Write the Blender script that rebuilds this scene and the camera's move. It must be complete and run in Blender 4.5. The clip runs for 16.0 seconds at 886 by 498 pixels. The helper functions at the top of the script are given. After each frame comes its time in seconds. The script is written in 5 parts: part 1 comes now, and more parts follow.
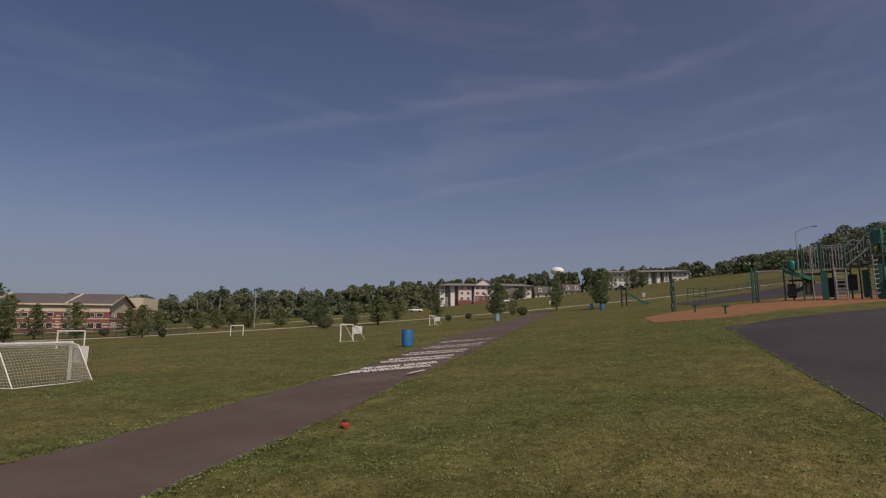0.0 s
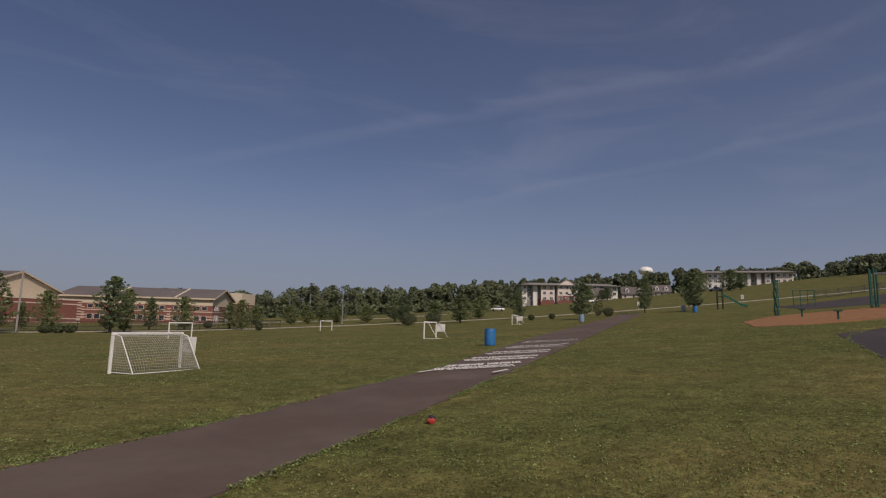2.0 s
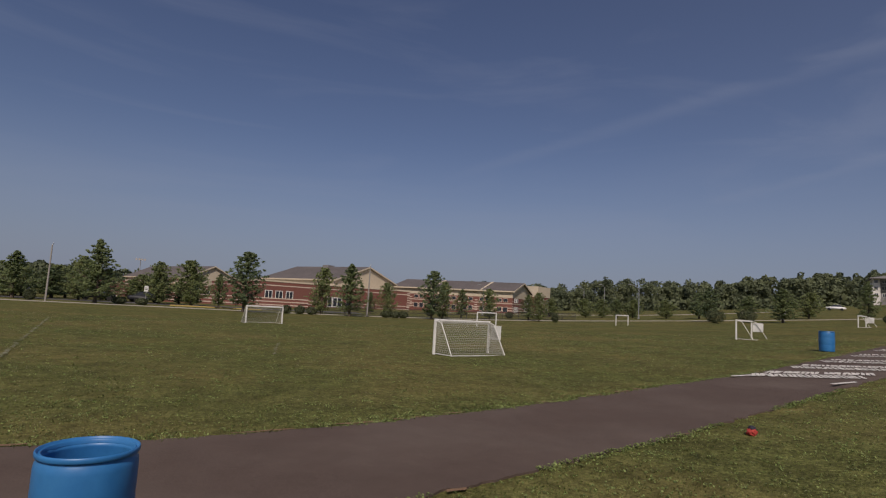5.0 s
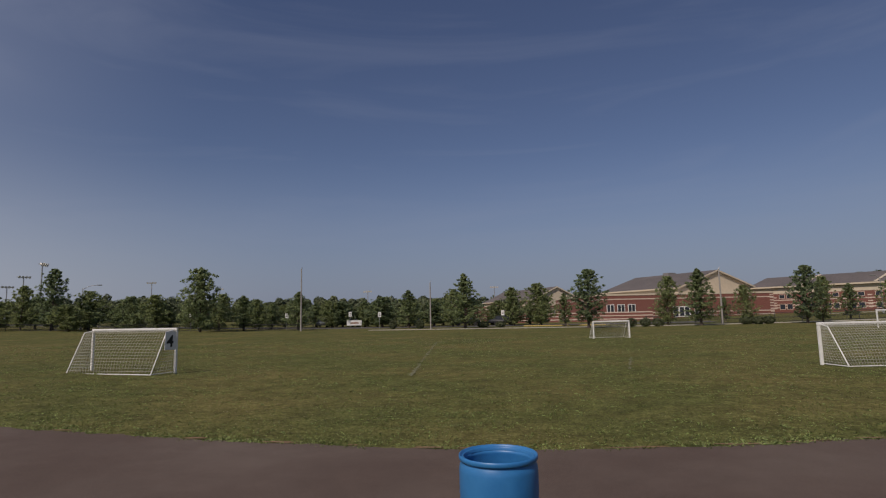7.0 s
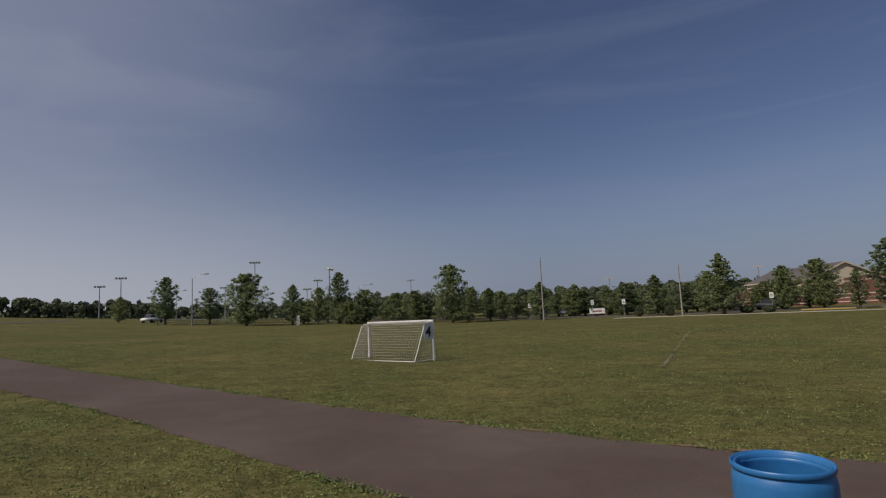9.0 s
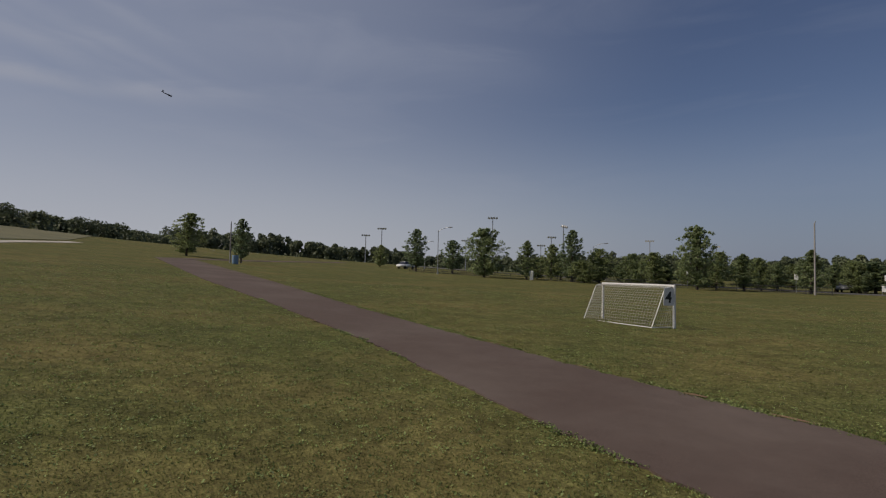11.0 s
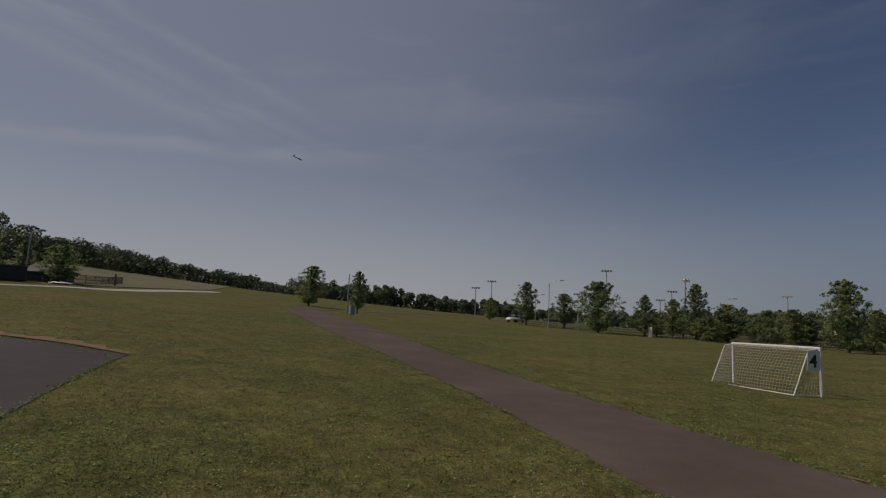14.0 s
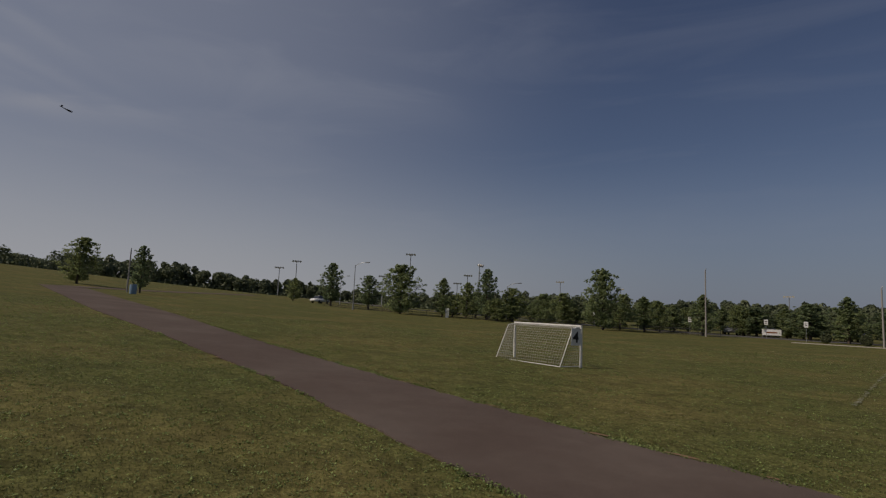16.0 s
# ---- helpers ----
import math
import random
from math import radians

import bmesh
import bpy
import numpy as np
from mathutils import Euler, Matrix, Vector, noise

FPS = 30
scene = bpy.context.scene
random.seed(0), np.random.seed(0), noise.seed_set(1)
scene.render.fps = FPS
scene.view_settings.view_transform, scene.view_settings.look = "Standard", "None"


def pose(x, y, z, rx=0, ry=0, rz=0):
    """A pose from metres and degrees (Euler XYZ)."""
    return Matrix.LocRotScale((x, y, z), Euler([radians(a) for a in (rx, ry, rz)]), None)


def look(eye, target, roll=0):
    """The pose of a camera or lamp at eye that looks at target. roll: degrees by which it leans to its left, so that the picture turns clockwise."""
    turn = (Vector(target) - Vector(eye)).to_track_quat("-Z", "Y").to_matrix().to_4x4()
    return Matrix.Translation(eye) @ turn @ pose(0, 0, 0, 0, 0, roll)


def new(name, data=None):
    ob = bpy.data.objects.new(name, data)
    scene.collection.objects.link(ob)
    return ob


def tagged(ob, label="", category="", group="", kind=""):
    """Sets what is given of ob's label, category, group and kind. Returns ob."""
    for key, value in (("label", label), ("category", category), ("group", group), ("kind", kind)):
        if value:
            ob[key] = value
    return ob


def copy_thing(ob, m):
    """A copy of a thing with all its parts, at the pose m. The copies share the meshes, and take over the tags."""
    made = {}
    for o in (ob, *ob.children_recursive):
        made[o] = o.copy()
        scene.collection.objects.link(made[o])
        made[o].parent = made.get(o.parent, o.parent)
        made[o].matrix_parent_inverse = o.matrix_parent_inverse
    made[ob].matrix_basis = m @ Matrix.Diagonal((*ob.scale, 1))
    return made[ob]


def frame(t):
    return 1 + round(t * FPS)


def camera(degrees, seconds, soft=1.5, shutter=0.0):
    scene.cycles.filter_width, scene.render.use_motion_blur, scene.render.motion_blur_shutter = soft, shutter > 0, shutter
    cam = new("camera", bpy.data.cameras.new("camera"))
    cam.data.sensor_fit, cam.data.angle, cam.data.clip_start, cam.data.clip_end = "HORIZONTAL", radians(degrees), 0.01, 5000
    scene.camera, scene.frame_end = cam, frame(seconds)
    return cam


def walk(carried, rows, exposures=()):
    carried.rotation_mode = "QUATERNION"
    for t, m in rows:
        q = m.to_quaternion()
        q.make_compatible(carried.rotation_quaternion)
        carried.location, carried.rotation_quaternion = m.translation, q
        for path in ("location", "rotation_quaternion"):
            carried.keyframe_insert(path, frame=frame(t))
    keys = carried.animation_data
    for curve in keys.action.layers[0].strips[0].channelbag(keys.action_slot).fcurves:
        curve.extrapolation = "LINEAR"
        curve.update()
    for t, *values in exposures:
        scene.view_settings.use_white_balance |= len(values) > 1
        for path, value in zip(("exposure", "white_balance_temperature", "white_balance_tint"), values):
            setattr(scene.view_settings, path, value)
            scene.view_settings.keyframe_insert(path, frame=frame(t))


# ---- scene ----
cam = camera(77.32, 16.0, 1.2)

# seconds, eye x y z, yaw to the left, pitch up, roll
PATH = [
    (0.0, 0.217, -0.092, 1.744, -66.88, 8.12, 0.10),
    (0.5, 0.218, -0.055, 1.740, -64.33, 7.90, 0.49),
    (1.0, 0.197, -0.044, 1.745, -62.56, 8.16, 1.60),
    (1.5, 0.194, -0.047, 1.743, -60.65, 8.13, 1.27),
    (2.0, 0.170, -0.053, 1.743, -58.35, 7.89, 1.35),
    (2.5, 0.160, -0.056, 1.746, -55.02, 8.30, 1.12),
    (3.0, 0.154, -0.039, 1.747, -51.09, 8.18, 1.44),
    (3.2, 0.151, -0.044, 1.742, -49.17, 7.97, 1.52),
    (5.3, 0.084, -0.024, 1.734, -24.91, 6.34, 3.73),
    (5.5, 0.074, -0.019, 1.733, -22.25, 6.52, 4.01),
    (6.0, 0.046, -0.018, 1.739, -13.09, 4.83, 2.73),
    (6.5, 0.001, -0.057, 1.744, -3.74, 7.84, -0.11),
    (7.0, -0.049, -0.028, 1.743, 5.06, 6.84, -1.21),
    (7.5, -0.028, 0.026, 1.752, 11.60, 6.14, -2.69),
    (8.0, 0.033, 0.110, 1.741, 18.32, 6.45, -3.45),
    (8.5, -0.005, 0.101, 1.742, 21.68, 6.87, -4.12),
    (9.0, -0.062, 0.082, 1.747, 29.39, 6.57, -2.81),
    (9.5, -0.082, 0.077, 1.744, 36.28, 5.99, -2.40),
    (10.0, -0.086, 0.060, 1.746, 41.03, 5.23, -1.55),
    (10.2, -0.087, 0.040, 1.750, 43.95, 4.40, -0.71),
    (12.3, -0.098, 0.045, 1.776, 62.56, 4.33, 1.33),
    (12.5, -0.090, 0.034, 1.785, 63.76, 4.86, 1.40),
    (13.0, -0.091, 0.032, 1.784, 65.76, 5.96, 1.81),
    (13.5, -0.092, 0.034, 1.784, 65.99, 7.34, 2.50),
    (14.0, -0.083, 0.043, 1.783, 64.90, 7.61, 2.32),
    (14.5, -0.088, 0.051, 1.783, 62.35, 7.42, 1.95),
    (15.0, -0.082, 0.050, 1.786, 58.87, 6.78, 1.96),
    (15.5, -0.068, 0.064, 1.784, 53.19, 6.91, 2.18),
    (16.0, -0.075, 0.084, 1.784, 44.98, 6.50, 2.37),
]


def aim(x, y, z, yaw, pitch, roll):
    a, b = radians(yaw), radians(pitch)
    ahead = Vector((-math.sin(a) * math.cos(b), math.cos(a) * math.cos(b), math.sin(b)))
    return look((x, y, z), Vector((x, y, z)) + ahead * 10, roll)


# seconds, stops, kelvin, tint
EXPOSURES = [(0, 0.04, 6600, 20), (5.5, 0.04, 6380, 18), (9, 0.04, 6270, 16), (12.5, -0.15, 6520, 13.5), (14.5, -0.40, 6570, 14), (16, -0.36, 6620, 14)]
walk(cam, [(t, aim(*row)) for t, *row in PATH], EXPOSURES)

# ---- sky and sun: morning sun high behind the viewer, to the left ----
SUN_AZ, SUN_EL = 150.0, 46.0  # degrees to the left of +y, and up
sun_way = Vector((-math.sin(radians(SUN_AZ)) * math.cos(radians(SUN_EL)), math.cos(radians(SUN_AZ)) * math.cos(radians(SUN_EL)), math.sin(radians(SUN_EL))))
sun = new("sun", bpy.data.lights.new("sun", "SUN"))
sun.data.energy, sun.data.angle, sun.data.color = 3.0, radians(0.6), (1.0, 0.89, 0.73)
sun.matrix_world = look(sun_way * 100, (0, 0, 0))

world = bpy.data.worlds.new("sky")
scene.world = world
world.use_nodes = True
wn, wl = world.node_tree.nodes, world.node_tree.links
wn.clear()
sky = wn.new("ShaderNodeTexSky")
sky.sky_type, sky.sun_disc = "NISHITA", False
sky.sun_elevation, sky.sun_rotation = radians(SUN_EL), radians(-SUN_AZ)
sky.altitude, sky.air_density, sky.dust_density, sky.ozone_density = 120, 1.0, 1.0, 2.4
coord = wn.new("ShaderNodeTexCoord")
# thin streaks of high cloud
squeeze = wn.new("ShaderNodeMapping")
squeeze.inputs["Rotation"].default_value = (0.0, 0.35, 0.5)
squeeze.inputs["Scale"].default_value = (0.9, 2.2, 8.0)
streak = wn.new("ShaderNodeTexNoise")
streak.inputs["Scale"].default_value, streak.inputs["Detail"].default_value, streak.inputs["Roughness"].default_value = 1.7, 6, 0.55
streak.inputs["Distortion"].default_value = 0.6
fade = wn.new("ShaderNodeMapRange")
fade.inputs["From Min"].default_value, fade.inputs["From Max"].default_value = 0.5, 0.85
fade.inputs["To Min"].default_value, fade.inputs["To Max"].default_value = 0.0, 0.17
mix = wn.new("ShaderNodeMix")
mix.data_type = "RGBA"
mix.inputs[7].default_value = (5.3, 5.8, 6.9, 1)
soft_sky = wn.new("ShaderNodeHueSaturation")
soft_sky.inputs["Hue"].default_value, soft_sky.inputs["Saturation"].default_value = 0.509, 1.0
# long thin bands drawn across the sky, cirrus and a western fan of painted sun rays: the band's pole, its middle, its
# reach, width and weight
def sky_node(kind, operation, a, b=None):
    node = wn.new(kind)
    node.operation = operation
    for socket, value in zip(node.inputs, (a, b)):
        if value is None:
            continue
        if hasattr(value, "is_output"):
            wl.new(value, socket)
        else:
            socket.default_value = value
    return node


def ramp(value, lo, hi, top=1.0):
    node = wn.new("ShaderNodeMapRange")
    node.interpolation_type = "SMOOTHSTEP"
    node.inputs["From Min"].default_value, node.inputs["From Max"].default_value, node.inputs["To Max"].default_value = lo, hi, top
    wl.new(value, node.inputs["Value"])
    return node.outputs["Result"]


veil = fade.outputs["Result"]
for pole, middle, reach, width, weight in (((0.40, 0.03, -0.915), (0.80, 0.45, 0.37), 0.86, 0.018, 0.09), ((0.291, -0.09, -0.953), (0.945, 0.179, 0.272), 0.92, 0.012, 0.075), ((0.33, -0.03, -0.944), (0.90, 0.27, 0.33), 0.90, 0.05, 0.05),
                                           ((-0.266, 0.075, -0.961), (-0.963, -0.07, 0.26), 0.955, 0.020, 0.22), ((-0.33, 0.16, -0.93), (-0.90, 0.30, 0.36), 0.90, 0.05, 0.10),
                                           # four slanting bands that paint the sun's rays as pale streaks
                                           ((-0.300, -0.284, -0.911), (-0.935, -0.105, 0.340), 0.965, 0.024, 0.20), ((-0.344, -0.289, -0.893), (-0.924, -0.065, 0.377), 0.965, 0.020, 0.22), ((-0.384, -0.319, -0.866), (-0.907, -0.046, 0.419), 0.970, 0.018, 0.20),
                                           ((-0.323, -0.284, -0.903), (-0.928, -0.091, 0.361), 0.965, 0.010, 0.12), ((-0.265, 0.067, -0.962), (-0.963, -0.067, 0.261), 0.960, 0.022, 0.14)):
    across = wn.new("ShaderNodeVectorMath")
    across.operation = "DOT_PRODUCT"
    across.inputs[1].default_value = pole
    wl.new(coord.outputs["Generated"], across.inputs[0])
    wave = sky_node("ShaderNodeMath", "MULTIPLY_ADD", streak.outputs["Fac"], 0.05)
    wl.new(across.outputs["Value"], wave.inputs[2])
    shifted = sky_node("ShaderNodeMath", "SUBTRACT", wave.outputs[0], 0.025)
    off = sky_node("ShaderNodeMath", "ABSOLUTE", shifted.outputs[0])
    along_band = wn.new("ShaderNodeVectorMath")
    along_band.operation = "DOT_PRODUCT"
    along_band.inputs[1].default_value = middle
    wl.new(coord.outputs["Generated"], along_band.inputs[0])
    band = sky_node("ShaderNodeMath", "MULTIPLY", ramp(off.outputs[0], width, 0.0, weight), ramp(along_band.outputs["Value"], reach - 0.04, reach + 0.05))
    thin = sky_node("ShaderNodeMath", "MULTIPLY", band.outputs[0], ramp(streak.outputs["Fac"], 0.15, 0.6))
    veil = sky_node("ShaderNodeMath", "ADD", veil, thin.outputs[0]).outputs[0]
# the sky whitens towards the side of the sun
sunward = wn.new("ShaderNodeVectorMath")
sunward.operation = "DOT_PRODUCT"
sunward.inputs[1].default_value = (-0.91, -0.16, 0.38)
wl.new(coord.outputs["Generated"], sunward.inputs[0])
veil = sky_node("ShaderNodeMath", "ADD", veil, ramp(sunward.outputs["Value"], 0.38, 1.0, 0.58)).outputs[0]
# and, more faintly, all along the side behind
rearward = wn.new("ShaderNodeVectorMath")
rearward.operation = "DOT_PRODUCT"
rearward.inputs[1].default_value = (0.28, -0.94, 0.2)
wl.new(coord.outputs["Generated"], rearward.inputs[0])
veil = sky_node("ShaderNodeMath", "ADD", veil, ramp(rearward.outputs["Value"], -0.75, 0.35, 0.07)).outputs[0]
# pale haze low over the horizon
split = wn.new("ShaderNodeSeparateXYZ")
low = wn.new("ShaderNodeMapRange")
low.interpolation_type = "SMOOTHSTEP"
low.inputs["From Min"].default_value, low.inputs["From Max"].default_value = 0.30, -0.02
low.inputs["To Min"].default_value, low.inputs["To Max"].default_value = 0.0, 0.80
# its tone: dull blue away from the sun, pale towards it
haze_tone = wn.new("ShaderNodeMix")
haze_tone.data_type = "RGBA"
haze_tone.inputs[6].default_value, haze_tone.inputs[7].default_value = (3.45, 4.05, 5.45, 1), (8.2, 8.5, 9.0, 1)
wl.new(ramp(sunward.outputs["Value"], 0.12, 0.95), haze_tone.inputs[0])
haze = wn.new("ShaderNodeMix")
haze.data_type = "RGBA"
wl.new(haze_tone.outputs[2], haze.inputs[7])
back = wn.new("ShaderNodeBackground")
back.inputs["Strength"].default_value = 0.052
out = wn.new("ShaderNodeOutputWorld")
wl.new(coord.outputs["Generated"], squeeze.inputs["Vector"])
wl.new(squeeze.outputs["Vector"], streak.inputs["Vector"])
wl.new(streak.outputs["Fac"], fade.inputs["Value"])
wl.new(veil, mix.inputs[0])
wl.new(sky.outputs["Color"], soft_sky.inputs["Color"])
wl.new(soft_sky.outputs["Color"], mix.inputs[6])
wl.new(coord.outputs["Generated"], split.inputs["Vector"])
wl.new(split.outputs["Z"], low.inputs["Value"])
wl.new(low.outputs["Result"], haze.inputs[0])
wl.new(mix.outputs[2], haze.inputs[6])
wl.new(haze.outputs[2], back.inputs["Color"])
wl.new(back.outputs["Background"], out.inputs["Surface"])


# ---- materials ----
def material(name, low, high, scale=8.0, rough=0.8, bump=0.0, metal=0.0, patch=None, patch_scale=0.3, patch_amount=0.5, space="Object", per_object=0.0, per_island=0.0, fine=0.0):
    """Two tones mixed by a fine grain, a third tone in broad patches, relief, and a shift from piece to piece."""
    m = bpy.data.materials.new(name)
    m.use_nodes = True
    n, k = m.node_tree.nodes, m.node_tree.links
    shade = n["Principled BSDF"]
    shade.inputs["Roughness"].default_value, shade.inputs["Metallic"].default_value = rough, metal
    if space == "World":
        geo = n.new("ShaderNodeNewGeometry")
        at = geo.outputs["Position"]
    else:
        at = n.new("ShaderNodeTexCoord").outputs["Object"]
    grain = n.new("ShaderNodeTexNoise")
    grain.inputs["Scale"].default_value, grain.inputs["Detail"].default_value, grain.inputs["Roughness"].default_value = scale, 5, 0.65
    k.new(at, grain.inputs["Vector"])
    spread = n.new("ShaderNodeMapRange")
    spread.inputs["From Min"].default_value, spread.inputs["From Max"].default_value = 0.32, 0.68
    k.new(grain.outputs["Fac"], spread.inputs["Value"])
    tone = n.new("ShaderNodeMix")
    tone.data_type = "RGBA"
    tone.inputs[6].default_value, tone.inputs[7].default_value = (*low, 1), (*high, 1)
    k.new(spread.outputs["Result"], tone.inputs[0])
    colour = tone.outputs[2]
    if patch:
        broad = n.new("ShaderNodeTexNoise")
        broad.inputs["Scale"].default_value, broad.inputs["Detail"].default_value = patch_scale, 4
        k.new(at, broad.inputs["Vector"])
        edge = n.new("ShaderNodeMapRange")
        edge.inputs["From Min"].default_value, edge.inputs["From Max"].default_value = 0.42, 0.66
        edge.inputs["To Max"].default_value = patch_amount
        k.new(broad.outputs["Fac"], edge.inputs["Value"])
        over = n.new("ShaderNodeMix")
        over.data_type = "RGBA"
        over.inputs[7].default_value = (*patch, 1)
        k.new(edge.outputs["Result"], over.inputs[0])
        k.new(colour, over.inputs[6])
        colour = over.outputs[2]
    if per_object or per_island:
        hue = n.new("ShaderNodeHueSaturation")
        shift = n.new("ShaderNodeMapRange")
        amount = per_object or per_island
        shift.inputs["To Min"].default_value, shift.inputs["To Max"].default_value = 1 - amount, 1 + amount
        if per_object:
            k.new(n.new("ShaderNodeObjectInfo").outputs["Random"], shift.inputs["Value"])
        else:
            k.new(n.new("ShaderNodeNewGeometry").outputs["Random Per Island"], shift.inputs["Value"])
        k.new(shift.outputs["Result"], hue.inputs["Value"])
        k.new(colour, hue.inputs["Color"])
        colour = hue.outputs["Color"]
    k.new(colour, shade.inputs["Base Color"])
    if bump:
        relief = n.new("ShaderNodeBump")
        relief.inputs["Strength"].default_value, relief.inputs["Distance"].default_value = bump, 0.02
        height = grain
        if fine:
            height = n.new("ShaderNodeTexNoise")
            height.inputs["Scale"].default_value, height.inputs["Detail"].default_value = fine, 3
            k.new(at, height.inputs["Vector"])
        k.new(height.outputs["Fac"], relief.inputs["Height"])
        k.new(relief.outputs["Normal"], shade.inputs["Normal"])
    return m


def leafy(name, low, high, shift=0.35, glow_share=0.45):
    m = material(name, low, high, 0.8, 0.6, per_island=shift)
    n = m.node_tree.nodes
    shade = n["Principled BSDF"]
    shade.inputs["Specular IOR Level"].default_value = 0.3
    glow = n.new("ShaderNodeBsdfTranslucent")
    both = n.new("ShaderNodeMixShader")
    both.inputs[0].default_value = glow_share
    k = m.node_tree.links
    k.new(shade.inputs["Base Color"].links[0].from_socket, glow.inputs["Color"])
    k.new(shade.outputs[0], both.inputs[1])
    k.new(glow.outputs[0], both.inputs[2])
    k.new(both.outputs[0], n["Material Output"].inputs["Surface"])
    return m


def mottled(m, scale, low, high):
    """Lighter and darker blotches of a middle size over a material's colour."""
    n, k = m.node_tree.nodes, m.node_tree.links
    socket = n["Principled BSDF"].inputs["Base Color"]
    source = socket.links[0].from_socket
    blot = n.new("ShaderNodeTexNoise")
    blot.inputs["Scale"].default_value, blot.inputs["Detail"].default_value, blot.inputs["Roughness"].default_value = scale, 6, 0.75
    k.new(n.new("ShaderNodeNewGeometry").outputs["Position"], blot.inputs["Vector"])
    span = n.new("ShaderNodeMapRange")
    span.inputs["From Min"].default_value, span.inputs["From Max"].default_value = 0.3, 0.7
    span.inputs["To Min"].default_value, span.inputs["To Max"].default_value = low, high
    k.new(blot.outputs["Fac"], span.inputs["Value"])
    hue = n.new("ShaderNodeHueSaturation")
    k.new(span.outputs["Result"], hue.inputs["Value"])
    k.new(source, hue.inputs["Color"])
    k.new(hue.outputs["Color"], socket)
    return m


GRASS = material("lawn", (0.041, 0.046, 0.013), (0.143, 0.148, 0.050), 16.0, 0.95, 0.8, patch=(0.168, 0.132, 0.051), patch_scale=0.22, patch_amount=0.55, space="World", fine=40)
GRASS.node_tree.nodes["Principled BSDF"].inputs["Specular IOR Level"].default_value = 0.08
mottled(GRASS, 1.3, 0.62, 1.42)
mottled(GRASS, 6.0, 0.62, 1.40)
mottled(GRASS, 26.0, 0.50, 1.46)
BLADE = leafy("grass_blades", (0.104, 0.126, 0.037), (0.200, 0.224, 0.074), 0.36, 0.3)
BLADE.node_tree.nodes["Principled BSDF"].inputs["Specular IOR Level"].default_value = 0.1
mottled(BLADE, 1.3, 0.66, 1.36)
mottled(BLADE, 6.0, 0.7, 1.3)
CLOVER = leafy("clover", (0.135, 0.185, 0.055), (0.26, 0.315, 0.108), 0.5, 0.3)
BLOOM_GLINT = leafy("clover_bloom", (0.30, 0.27, 0.15), (0.46, 0.43, 0.27), 0.3)
CHALK = material("old_chalk", (0.165, 0.17, 0.105), (0.25, 0.25, 0.175), 20, 0.95)
PATH_TAR = material("path_asphalt", (0.066, 0.048, 0.040), (0.126, 0.092, 0.075), 90, 0.9, 0.35, patch=(0.142, 0.113, 0.095), patch_scale=0.35, patch_amount=0.6, space="World")
mottled(PATH_TAR, 2.2, 0.90, 1.10)
DARK_TAR = material("court_asphalt", (0.031, 0.025, 0.026), (0.049, 0.041, 0.042), 45, 0.9, 0.3, patch=(0.060, 0.049, 0.049), patch_scale=0.25, patch_amount=0.6, space="World")
for tar in (PATH_TAR, DARK_TAR):
    tar.node_tree.nodes["Principled BSDF"].inputs["Specular IOR Level"].default_value = 0.2
mottled(DARK_TAR, 1.4, 0.98, 1.28)
DARK_TAR.node_tree.nodes["Principled BSDF"].inputs["Specular IOR Level"].default_value = 0.3
ROAD_TAR = material("road_asphalt", (0.06, 0.057, 0.057), (0.09, 0.087, 0.084), 8, 0.9, 0.2, patch=(0.11, 0.105, 0.1), space="World")
MULCH = material("wood_mulch", (0.135, 0.060, 0.018), (0.37, 0.175, 0.060), 9, 0.95, 0.8, patch=(0.19, 0.10, 0.045), patch_scale=0.5, space="World")
mottled(MULCH, 2.4, 0.6, 1.3)
SOIL = material("bare_soil", (0.125, 0.075, 0.040), (0.235, 0.140, 0.075), 14, 0.95, 0.6, space="World")
CONCRETE = material("concrete", (0.34, 0.31, 0.26), (0.46, 0.43, 0.37), 6, 0.9, 0.2, patch=(0.30, 0.27, 0.23), space="World")
PAINT_ROAD = material("road_paint", (0.50, 0.48, 0.44), (0.72, 0.70, 0.65), 30, 0.85, 0.2, per_object=0.12)
WHITE = material("white_paint", (0.70, 0.70, 0.68), (0.84, 0.84, 0.82), 9, 0.45, 0.05, patch=(0.58, 0.57, 0.53), patch_scale=2.5, patch_amount=0.5)
NET = material("net_cord", (0.30, 0.30, 0.26), (0.42, 0.41, 0.36), 20, 0.9)
BOARD = material("number_board", (0.66, 0.66, 0.66), (0.76, 0.76, 0.76), 6, 0.6)
INK = material("black_ink", (0.012, 0.012, 0.014), (0.025, 0.025, 0.03), 9, 0.7)
BLUE = material("blue_plastic", (0.018, 0.135, 0.36), (0.030, 0.175, 0.43), 7, 0.42, 0.06, patch=(0.05, 0.20, 0.42), patch_scale=3.0, patch_amount=0.4)
PALE_BLUE = material("faded_blue_plastic", (0.16, 0.26, 0.38), (0.22, 0.32, 0.44), 7, 0.5, 0.05)
RED_CLOTH = material("red_cloth", (0.30, 0.03, 0.025), (0.46, 0.055, 0.04), 30, 0.8, 0.3)
BLACK_CLOTH = material("black_cloth", (0.012, 0.012, 0.02), (0.03, 0.03, 0.05), 30, 0.85, 0.3)
BARK = material("bark", (0.055, 0.042, 0.032), (0.12, 0.095, 0.075), 9, 0.95, 0.6)
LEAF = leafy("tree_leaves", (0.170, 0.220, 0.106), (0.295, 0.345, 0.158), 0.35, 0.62)
